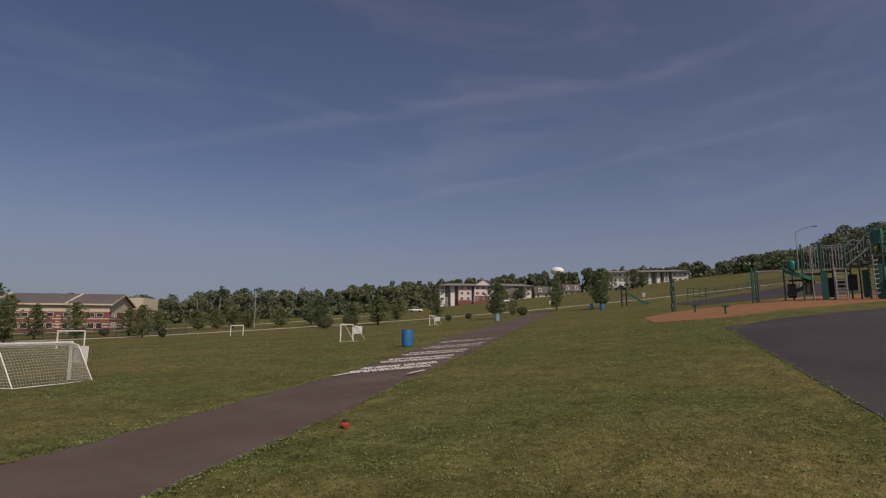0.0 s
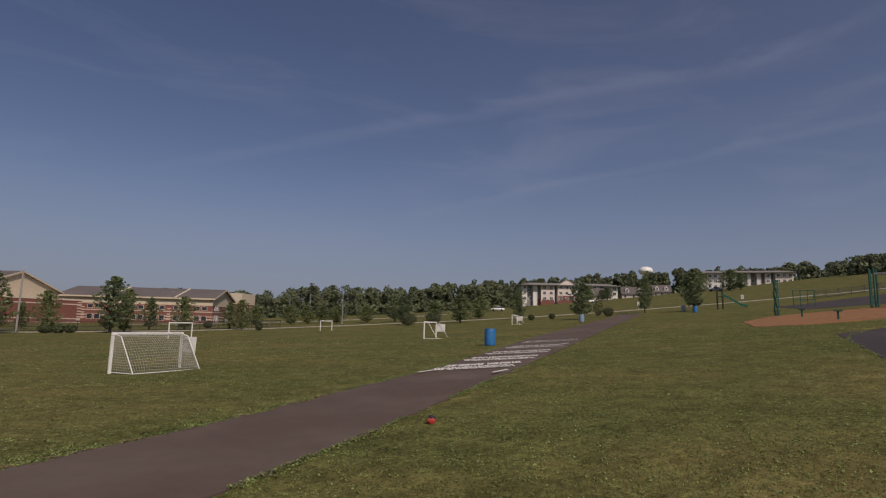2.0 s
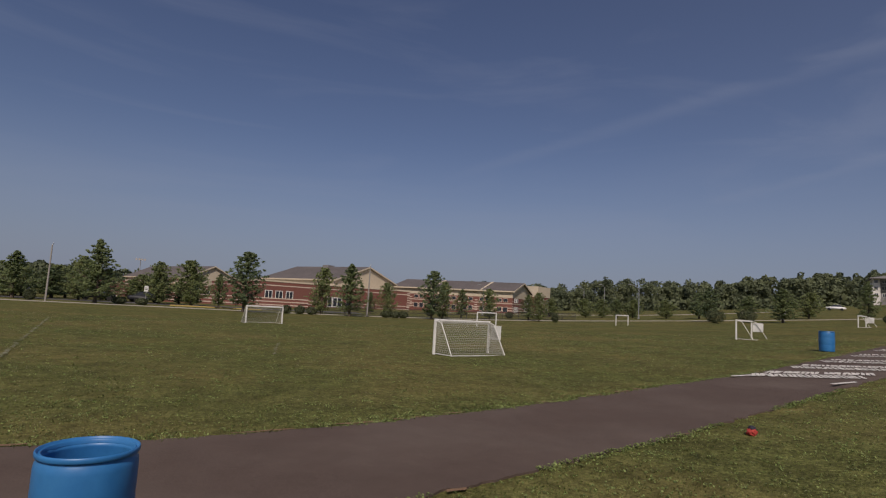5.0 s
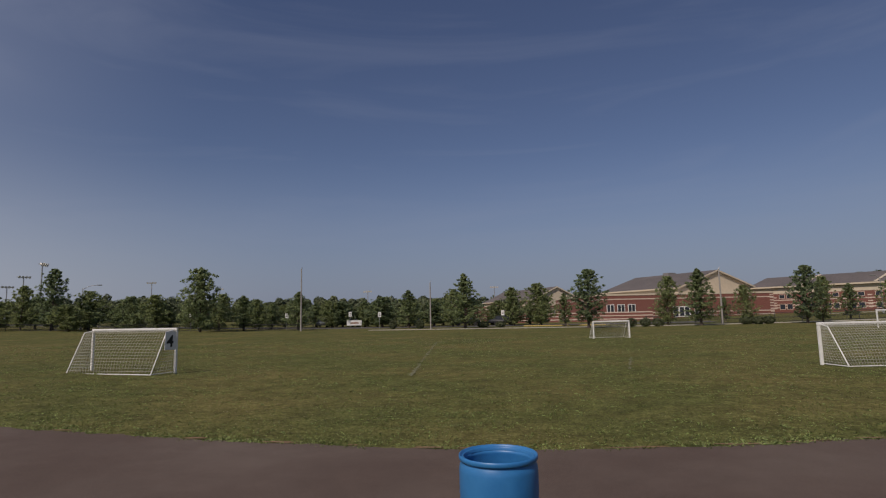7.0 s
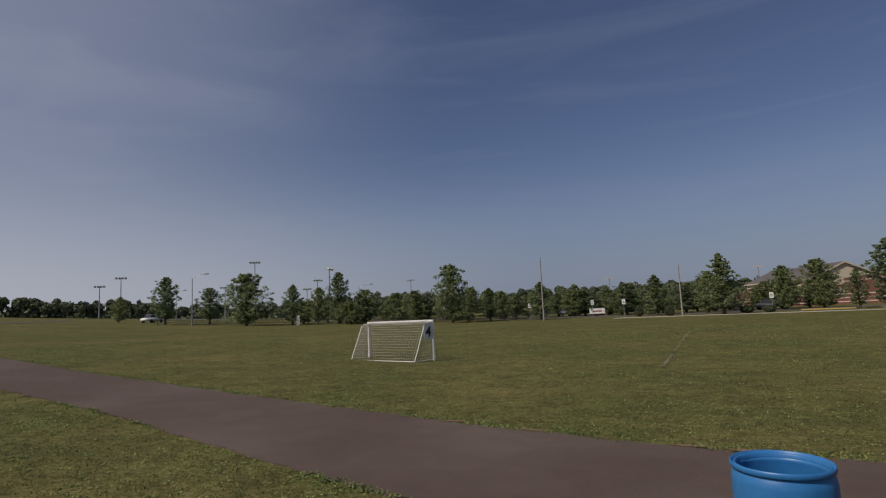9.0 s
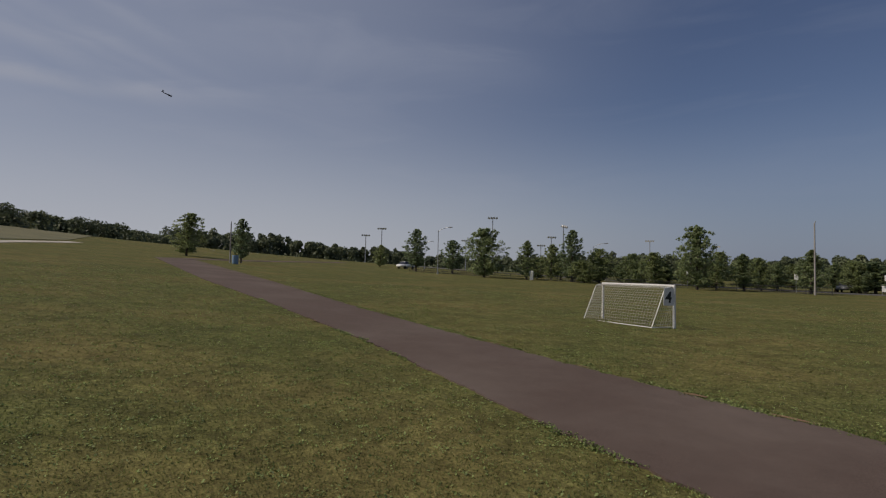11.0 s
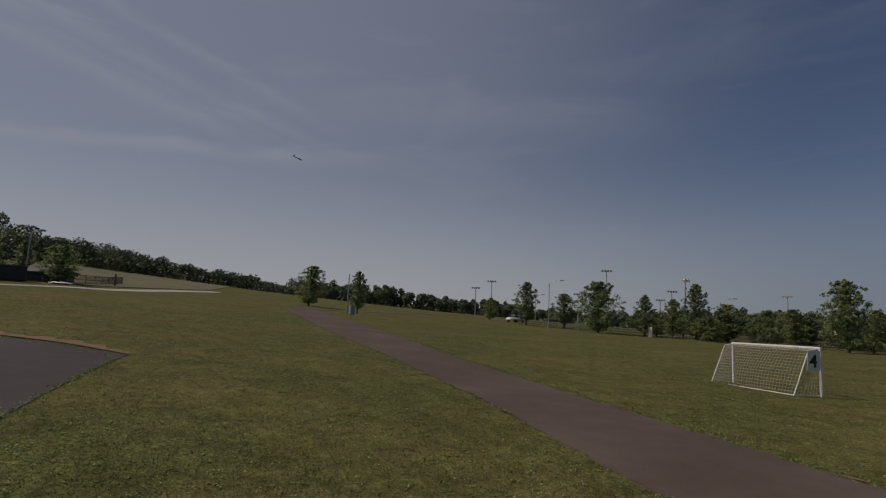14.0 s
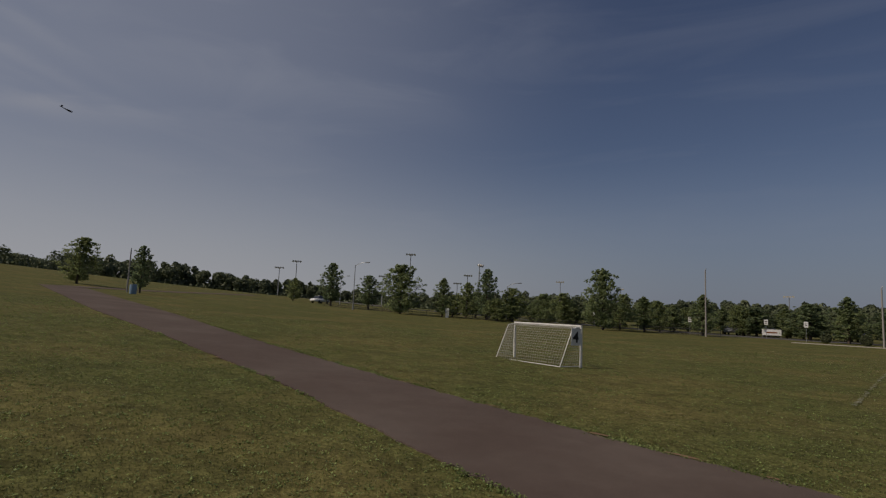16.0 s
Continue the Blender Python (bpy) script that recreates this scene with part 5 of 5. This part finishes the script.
# things at the western edge
dump = thing("dumpster", -68.5, -16.4, 100, "dark dumpster standing at the edge of the lawn", "dumpster")
bm = new_bm()
box(bm, -2.2, -0.9, 0.1, 2.2, 0.9, 1.5, 0.05)
part("body", bm, DARK, dump)
bm = new_bm()
box(bm, -2.25, -0.95, 1.5, 2.25, 0.95, 1.6, 0.02)
part("lid", bm, SHED_ROOF, dump)
for s in (-1.6, -0.5, 0.5, 1.6):
    bm = new_bm()
    box(bm, s - 0.06, -0.97, 0.15, s + 0.06, -0.9, 1.45)
    part("rib", bm, DARK, dump)
shed = thing("shed", -76, -13.6, 80, "low dark shed with a dull metal roof", "shed")
bm = new_bm()
box(bm, -2.0, -1.4, -0.4, 2.0, 1.4, 1.1)
part("wall", bm, DARK, shed)
bm = new_bm()
for s in (-1, 1):
    slab(bm, (-2.3, s * 1.75, 1.05), (2.3, s * 1.75, 1.05), (1.6, 0, 1.95), (-1.6, 0, 1.95), 0.1)
part("roof", bm, SHED_ROOF, shed)
heap = thing("sheeting", -70.2, -11.6, 20, "crumpled white sheeting lying on the ground", "sheeting")
bm = new_bm()
bmesh.ops.create_grid(bm, x_segments=30, y_segments=12, size=1)
for v in bm.verts:
    v.co = Vector((v.co.x * 2.2, v.co.y * 0.8, 0.04 + 0.35 * abs(noise.noise(v.co * 3.1)) * (1 - abs(v.co.x) ** 3)))
part("cloth", bm, TARP, heap, "", True)
post = thing("wooden_post", -86, -8.0, 0, "rust-red wooden post beside the fence", "post")
bm = new_bm()
box(bm, -0.12, -0.12, -0.2, 0.12, 0.12, 1.6, 0.02)
part("post", bm, RUST, post)
bm = new_bm()
box(bm, -0.3, -0.05, 1.1, 0.3, 0.05, 1.6, 0.01)
part("board", bm, RUST, post)


# ---- playground ----
def posts(ob, spots, h, mat=GREEN, r=0.065):
    for x, y in spots:
        bm = new_bm()
        rod(bm, (x, y, -0.2), (x, y, h), r, None, 10)
        p = part("post", bm, mat, ob)
        bm = new_bm()
        bmesh.ops.create_uvsphere(bm, u_segments=10, v_segments=6, radius=r * 1.25, matrix=Matrix.Translation((x, y, h)))
        part("cap", bm, mat, p)


def barrier(ob, x0, y0, x1, y1, z0, z1, n, mat=GREY_RAIL):
    for z in (z0, z1):
        bm = new_bm()
        rod(bm, (x0, y0, z), (x1, y1, z), 0.03, None, 6)
        part("barrier_rail", bm, mat, ob)
    for i in range(n + 1):
        u = i / n
        bm = new_bm()
        rod(bm, (x0 + (x1 - x0) * u, y0 + (y1 - y0) * u, z0), (x0 + (x1 - x0) * u, y0 + (y1 - y0) * u, z1), 0.02, None, 6)
        part("barrier_bar", bm, mat, ob)


def chute(ob, points, width, mat, label):
    """An open slide: a bed with raised sides along a line."""
    bm = new_bm()
    rings = []
    for k, p in enumerate(points):
        a, b = Vector(points[max(0, k - 1)]), Vector(points[min(len(points) - 1, k + 1)])
        way = (b - a).normalized()
        side = Vector((way.y, -way.x, 0)).normalized()
        p = Vector(p)
        rings.append([bm.verts.new(p + side * s * width / 2 + Vector((0, 0, h))) for s, h in ((-1.08, -0.04), (-1.08, 0.26), (-0.94, 0.26), (-0.84, 0.04), (0, 0.0), (0.84, 0.04), (0.94, 0.26), (1.08, 0.26), (1.08, -0.04), (0, -0.07))])
    for a, b in zip(rings, rings[1:]):
        n = len(a)
        for i in range(n):
            bm.faces.new((a[i], a[(i + 1) % n], b[(i + 1) % n], b[i]))
    bm.faces.new(rings[0])
    bm.faces.new(rings[-1][::-1])
    part("slide", bm, mat, ob, label)


play = thing("playground_tower", 53.2, -11.2, -100, "green and grey climbing tower with decks, ladders and slides", "playground")
posts(play, ((-1.75, 0), (-0.42, -0.1), (1.15, 0), (1.5, 1.3), (-1.75, 1.3), (-0.42, 1.3)), 4.6)
posts(play, ((3.5, -0.2), (3.15, 1.2), (2.6, 0.2)), 5.6)
posts(play, ((-3.1, 0.3), (-2.5, 1.3)), 3.0)
for x0, x1, y0, y1, z in ((-1.8, -0.4, 0, 1.35, 2.15), (-0.38, 1.5, 0, 1.35, 2.3), (2.55, 3.5, -0.2, 1.25, 3.3), (-2.8, -1.82, 0.2, 1.3, 1.7), (1.52, 2.53, 0.1, 1.25, 2.7)):
    bm = new_bm()
    box(bm, x0, y0, z, x1, y1, z + 0.09, 0.01)
    part("deck", bm, DECK, play)
posts(play, ((0.3, 0.75), (2.1, 1.25), (2.0, -0.1), (-1.1, 0.7), (3.9, 0.9)), 3.4, DARK, 0.055)
posts(play, ((-1.1, -0.15), (0.35, -0.2)), 4.3, GREY_RAIL, 0.045)
for x0, x1, y, z0, z1 in ((-1.7, -1.15, 0.05, 0.5, 1.5), (-0.3, 0.3, 1.2, 0.3, 1.9), (1.2, 1.9, 1.2, 0.8, 2.1), (2.2, 2.6, 0.9, 0.2, 2.4), (-2.9, -2.3, 0.9, 0.3, 1.5), (0.55, 1.05, 0.6, 0.9, 1.7)):
    bm = new_bm()
    box(bm, x0, y, z0, x1, y + 0.05, z1, 0.02)
    part("side_panel", bm, (DARK, GREEN, DECK)[int(abs(x0 * 10)) % 3], play)
for a in np.linspace(0, math.pi, 4)[:-1]:
    bm = new_bm()
    tube(bm, [(1.3 + 0.45 * q, 0.65 + 0.15 * a, 3.0 + 1.9 * math.sin(math.pi * (0.25 + 0.2 * q))) for q in range(5)], 0.03, 6)
    part("arch_rail", bm, GREY_RAIL, play)
barrier(play, -1.75, 0, -0.42, -0.1, 2.4, 4.3, 7)
barrier(play, -0.42, -0.1, 1.15, 0, 2.5, 4.4, 8)
barrier(play, -1.75, 1.3, -0.42, 1.3, 2.4, 4.3, 7)
barrier(play, -0.42, 1.3, 1.5, 1.3, 2.5, 4.4, 9)
barrier(play, 1.5, 1.3, 3.15, 1.2, 2.8, 4.8, 8)
barrier(play, -1.75, 0, -1.75, 1.3, 2.4, 4.3, 6)
for z in (2.2, 3.2):
    bm = new_bm()
    tube(bm, [(1.15, 0, z + 0.4), (1.9, 0, z + 0.9), (2.6, 0.1, z + 1.9), (3.5, -0.2, z + 2.3)], 0.03, 6)
    part("hand_rail", bm, GREY_RAIL, play)
bm = new_bm()
slab(bm, (1.2, -0.3, 2.75), (2.6, -0.3, 3.95), (2.6, 0.1, 3.95), (1.2, 0.1, 2.75), 0.1)
part("stair_side", bm, GREY_RAIL, play)
bm = new_bm()
for i in range(7):
    rod(bm, (0.42, -0.35 + 0.04 * i, 0.3 + 0.31 * i), (1.12, -0.35 + 0.04 * i, 0.3 + 0.31 * i), 0.04, None, 6)
for x in (0.42, 1.12):
    rod(bm, (x, -0.4, 0), (x, -0.1, 2.6), 0.04, None, 6)
part("ladder", bm, GREY_RAIL, play, "pale grey rung ladder")
bm = new_bm()
for i in range(8):
    a = i * 0.8
    tube(bm, [(2.85 - 0.32, -0.5, 0.35 + 0.36 * i), (2.85 + 0.05 * math.cos(a), -0.75, 0.42 + 0.36 * i), (2.85 + 0.32, -0.5, 0.5 + 0.36 * i)], 0.035, 6)
rod(bm, (2.85, -0.5, 0), (2.85, -0.5, 3.4), 0.045, None, 8)
part("loop_climber", bm, GREY_RAIL, play, "pale looped climbing pole")
bm = new_bm()
box(bm, -0.55, -0.25, 0.0, -0.1, -0.12, 2.3, 0.03)
part("climbing_panel", bm, GREEN, play)
bm = new_bm()
box(bm, 3.02, -0.55, 0.0, 3.42, -0.35, 2.7, 0.03)
part("climbing_panel", bm, GREEN, play)
chute(play, [(3.5, 0.2, 4.0), (4.0, 0.2, 3.8), (5.4, 0.2, 2.6), (7.2, 0.2, 1.0), (8.0, 0.2, 0.5), (8.7, 0.2, 0.42)], 0.6, GREEN_SLIDE, "long green plastic slide")
spiral = [(-2.3 - 0.75 * math.cos(a) + 0.3, 0.6 - 0.8 * math.sin(a), 2.5 - 0.33 * a) for a in np.linspace(0, 6.0, 20)]
chute(play, spiral, 0.55, GREEN_SLIDE, "green spiral plastic slide")
chute(play, [(3.6, -0.5, 1.6), (3.9, -0.6, 1.3), (4.3, -0.7, 0.6), (4.9, -0.8, 0.35)], 0.5, GREY_RAIL, "short grey slide")
bm = new_bm()
lathe(bm, [(0.40, 4.3), (0.42, 5.0), (0.46, 5.3), (0.40, 5.5), (0.0, 5.6)], 20)
bmesh.ops.translate(bm, verts=bm.verts, vec=(3.3, 0.3, 0))
part("hood", bm, GREEN_SLIDE, play, "rounded green plastic hood", True)
bm = new_bm()
lathe(bm, [(0.34, 2.6), (0.38, 3.1), (0.30, 3.4), (0.0, 3.5)], 16)
bmesh.ops.translate(bm, verts=bm.verts, vec=(-2.45, 0.4, 0))
part("hood", bm, GREEN_SLIDE, play, "rounded green plastic hood", True)

ladder = thing("overhead_ladder", 56.3, -6.3, -100, "overhead climbing bars on green posts", "playground")
posts(ladder, ((-0.25, 0), (0.05, 0), (-0.25, 1.0), (0.15, 1.0)), 3.1)
bm = new_bm()
for y in (0.0, 1.0):
    rod(bm, (0, y, 2.75), (3.0, y, 2.75), 0.05, None, 8)
part("side_rails", bm, GREY_RAIL, ladder)
for i in range(9):
    bm = new_bm()
    rod(bm, (0.2 + 0.33 * i, 0, 2.75), (0.2 + 0.33 * i, 1.0, 2.75), 0.025, None, 6)
    part("overhead_bar", bm, GREY_RAIL, ladder)
for i in range(6):
    bm = new_bm()
    rod(bm, (-0.25, 0, 0.4 + 0.4 * i), (0.05, 0, 0.4 + 0.4 * i), 0.03, None, 6)
    part("rung", bm, GREEN, ladder)

climb = thing("climbing_post", 52.6, 0.45, -90, "tall twisted green climbing post in the mulch", "playground")
bm = new_bm()
for k in range(3):
    tube(bm, [(0.16 * math.cos(k * 2.1 + 0.5 * z), 0.16 * math.sin(k * 2.1 + 0.5 * z), z * 0.3 - 0.15) for z in range(0, 11)], 0.06, 7)
part("post", bm, GREEN, climb)
for i in range(7):
    a = i * 0.9
    bm = new_bm()
    rod(bm, (-0.28 * math.cos(a), -0.28 * math.sin(a), 0.4 + 0.36 * i), (0.28 * math.cos(a), 0.28 * math.sin(a), 0.4 + 0.36 * i), 0.035, None, 6)
    part("rung", bm, GREEN, climb)
bm = new_bm()
rod(bm, (0, 0, 2.8), (0, 0, 3.25), 0.05, 0.02, 8)
part("tip", bm, GREEN, climb)
for x, y in ((46.5, -1.1), (39.6, -2.7)):
    seat = thing("balance_seat", x, y, -80, "small green balance seat on a post in the mulch", "playground", "balance seats")
    bm = new_bm()
    rod(bm, (0, 0, -0.1), (0, 0, 0.48), 0.06, None, 8)
    part("post", bm, GREEN, seat)
    bm = new_bm()
    box(bm, -0.22, -0.16, 0.48, 0.22, 0.16, 0.56, 0.03)
    part("seat", bm, GREEN, seat)

slide = thing("toddler_slide", 90.0, 7.6, -95, "small green slide on a dark ladder frame", "slide")
bm = new_bm()
for x in (-0.6, 0.1):
    for y in (-0.3, 0.3):
        rod(bm, (x, y, -0.1), (x, y, 3.0), 0.06, None, 8)
for i in range(5):
    rod(bm, (-0.6, -0.3, 0.3 + 0.35 * i), (-0.6, 0.3, 0.3 + 0.35 * i), 0.035, None, 6)
part("ladder", bm, DARK, slide)
bm = new_bm()
box(bm, -0.6, -0.35, 1.75, 0.15, 0.35, 1.83)
part("deck", bm, DECK, slide)
chute(slide, [(0.15, 0, 1.9), (0.6, 0, 1.75), (1.8, 0, 0.95), (2.7, 0, 0.42), (3.3, 0, 0.35)], 0.55, GREEN_SLIDE, "green plastic slide")

swing = thing("jungle_gym", 76.0, -2.2, -95, "dark green pipe frame beside the ball court", "playground")
posts(swing, ((-1.2, 0), (-0.5, 0), (0.2, 0), (0.9, 0)), 1.9, GREEN, 0.045)
for z in (0.8, 1.35, 1.85):
    bm = new_bm()
    rod(bm, (-1.2, 0, z), (0.9, 0, z), 0.035, None, 6)
    part("bar", bm, GREEN, swing)

# the model aircraft in the air over the field's western end
plane = new("model_aircraft")
plane.matrix_basis = pose(-58.9, 10.0, 18.6, 10, 25, 60)
tagged(plane, "small dark model aircraft flying above the field", "model aircraft")
bm = new_bm()
rod(bm, (-0.55, 0, 0), (0.35, 0, 0), 0.02, 0.055, 10)
rod(bm, (0.35, 0, 0), (0.5, 0, 0), 0.055, 0.03, 10)
part("fuselage", bm, DARK, plane)
bm = new_bm()
box(bm, 0.02, -0.7, 0.05, 0.24, 0.7, 0.075, 0.01)
part("wing", bm, CAR_BLUE, plane)
bm = new_bm()
box(bm, -0.55, -0.25, 0.0, -0.42, 0.25, 0.012)
part("tailplane", bm, DARK, plane)
bm = new_bm()
box(bm, -0.56, -0.008, 0.0, -0.42, 0.008, 0.2)
part("fin", bm, DARK, plane)

# ---- grass, clover and blossom on the near lawn ----
rng = np.random.default_rng(21)


def lawn_spots(n, r0, r1, thinning=False):
    """Random places on the lawn between two radii, clear of path and court; thinning: sparser far off."""
    r = r0 * (r1 / r0) ** rng.uniform(0, 1, n) if thinning else np.sqrt(rng.uniform(r0 * r0, r1 * r1, n))
    a = rng.uniform(-math.pi, math.pi, n)
    x, y = r * np.sin(a), r * np.cos(a)
    fs, ns = np.array(FIELD_SIDE), np.array(NEAR_SIDE)
    hi, lo = np.interp(x, fs[:, 0], fs[:, 1]), np.interp(x, ns[:, 0], ns[:, 1])
    off = (y > hi + 0.02) | (y < lo - 0.02)
    court = (y < np.interp(x, [-15.4, -12.6, -7, 0, 7, 12, 27.7], [-0.95, -1.4, -2.1, -2.7, -2.7, -2.35, -1.8]) + 0.02)
    court &= (x > -15.4 + 0.76 * (y + 0.95)) & (x < 27.7 - 1.24 * (y + 1.8))
    mulch = (x > 36) & (y < 1.2)
    keep = off & ~court & ~mulch
    return x[keep], y[keep]


def heights(x, y):
    d = np.hypot(x, y) + 1e-6
    e = np.minimum(d, 206 + 54 * x / d)
    s = np.maximum(0, e - 80)
    return np.minimum(1 - y / d, 1.15) ** 1.3 * ((0.056 + 0.006 * x / d) * e**3 / (e * e + 36) + 0.040 * s * s / (s + 25))


def blades(x, y, long, wide):
    n = len(x)
    z = heights(x, y)
    a = rng.uniform(0, 2 * math.pi, n)
    tilt = rng.uniform(0.7, 1.4, n)
    h = long * rng.uniform(0.5, 1.3, n)
    base = np.stack([x, y, z - 0.005], 1)
    out_way = np.stack([np.cos(a), np.sin(a), np.zeros(n)], 1)
    side = np.stack([-np.sin(a), np.cos(a), np.zeros(n)], 1) * (wide * rng.uniform(0.6, 1.3, n))[:, None]
    mid = base + out_way * (h * np.sin(tilt) * 0.45)[:, None] + np.array([0, 0, 1.0]) * (h * np.cos(tilt) * 0.6 + 0.008)[:, None]
    tip = base + out_way * (h * np.sin(tilt))[:, None] + np.array([0, 0, 1.0]) * (h * np.cos(tilt) * 0.9 + 0.01)[:, None]
    return np.stack([base - side, mid - side * 0.6, tip, base + side], 1)


def patchy(x, y, scale, cut, seed):
    return np.array([noise.noise((a * scale, b * scale, seed)) for a, b in zip(x, y)]) > cut


x, y = lawn_spots(580000, 1.4, 75, True)
wide_sight = (np.abs(np.arctan2(x, y)) < math.radians(118)) | (np.hypot(x, y) < 20)
wide_sight &= rng.random(len(x)) < (np.hypot(x, y) / 3.0) ** 2
x, y = x[wide_sight], y[wide_sight]
under = lawn_spots(17000, 0.02, 1.4)
x, y = np.r_[x, under[0]], np.r_[y, under[1]]
sheets = [blades(x, y, 0.026 - 0.0001 * np.hypot(x, y), 0.0018 + 0.00052 * np.hypot(x, y))]
tagged(link("grass", quads("grass", np.vstack(sheets), BLADE)), "short mown grass blades over the lawn", "grass", kind="stuff")

# lush short growth along the asphalt edges
ex = rng.uniform(-26, 30, 34000)
ey = []
for i, q in enumerate(ex):
    lo, hi = path_edges(q)
    near_edge = i % 2
    deep = 0.05 + 0.10 * max(0.0, 0.4 + noise.noise((q * 0.8, 3.0 + near_edge, 0)) + 0.6 * noise.noise((q * 3.1, near_edge, 5.0)))
    deep *= 1.0 if near_edge else 2.0
    ey.append(lo + ragged(q, 1.0) - abs(rng.normal()) * deep + deep * 0.45 if near_edge else hi + ragged(q, 9.0) + abs(rng.normal()) * deep - deep * 0.45)
ey = np.array(ey)
keep = patchy(ex, ey, 1.1, -0.12, 3.0) & (patchy(ex, ey, 0.5, 0.0, 31.0) | (np.arange(len(ex)) % 2 == 0))
fringe = [blades(ex[keep], ey[keep], np.where(np.arange(len(ex)) % 2 == 0, 0.065, 0.042)[keep], 0.0045)]

# broad-leaved weeds in rosettes, in loose patches over the near lawn
x, y = lawn_spots(240000, 0.1, 42)
thin = rng.random(len(x)) < np.minimum(1.0, (8.0 / np.hypot(x, y)) ** 1.2)
x, y = x[thin], y[thin]
lo_edge = np.array([path_edges(q)[0] for q in x])
weedy = np.array([noise.noise((a * 0.33, b * 0.33, 7.0)) + 0.6 * noise.noise((a * 1.3, b * 1.3, 2.0)) for a, b in zip(x, y)])
keep = weedy + 0.5 * np.exp(-np.abs(lo_edge - y - 0.8) / 1.4) + np.where((x < 4) & (y < lo_edge), 0.42, 0.0) + rng.normal(size=len(x)) * 0.30 > -0.10
x, y = x[keep], y[keep]
around = np.repeat(np.stack([x, y], 1), 7, axis=0) + rng.normal(size=(7 * len(x), 2)) * 0.035
c = np.column_stack([around, heights(around[:, 0], around[:, 1]) + rng.uniform(0.006, 0.024, len(around))])
clover = spray(rng, c, (0.0105 + 0.00025 * np.hypot(c[:, 0], c[:, 1])) * rng.uniform(0.6, 1.4, len(c)), c * 0 + (0, 0, 1.0))
# and on the path's fringe
keep = patchy(ex, ey, 0.7, 0.22, 13.0)
wx, wy = ex[keep], ey[keep]
c2 = np.stack([wx, wy, heights(wx, wy) + rng.uniform(0.01, 0.045, len(wx))], 1)
# overgrown rim of the play court
rim = along([(-24.0, -12.2), (-19.5, -6.4), (-15.5, -1.0), (-12.6, -1.4), (-7, -2.1), (0, -2.72), (7, -2.72), (12, -2.35), (19.5, -2.05), (27.7, -1.8), (33.9, -6.8)], 0.004)
rx, ry = rim[:, 0] + rng.normal(size=len(rim)) * 0.05, rim[:, 1] + rng.normal(size=len(rim)) * 0.05
keep = patchy(rx, ry, 1.4, -0.2, 23.0)
rx, ry = rx[keep], ry[keep]
fringe.append(blades(rx, ry, 0.03, 0.004))
c3 = np.stack([rx, ry, heights(rx, ry) + rng.uniform(0.012, 0.035, len(rx))], 1)[::3]
fringe.append(spray(rng, c3, np.full(len(c3), 0.016), c3 * 0 + (0, 0, 1.0)))
clover = np.vstack([clover, spray(rng, c2, np.full(len(wx), 0.016), c2 * 0 + (0, 0, 1.0))] + fringe)
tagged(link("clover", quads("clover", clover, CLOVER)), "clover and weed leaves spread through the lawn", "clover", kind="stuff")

# pale specks: blossoms and dry tips, and glints on leaves painted as colour
x, y = lawn_spots(260000, 0.1, 45)
keep = patchy(x, y, 0.30, -0.12, 17.0) & (rng.random(len(x)) < np.minimum(1.0, (10.0 / np.hypot(x, y)) ** 1.2))
x, y = x[keep], y[keep]
c = np.stack([x, y, heights(x, y) + rng.uniform(0.010, 0.026, len(x))], 1)
tagged(link("clover_bloom", quads("clover_bloom", spray(rng, c, 0.0046 + 0.00030 * np.hypot(x, y)), BLOOM_GLINT)), "pale clover blossoms, dry tips and painted leaf glints in the lawn", "blossom", kind="stuff")
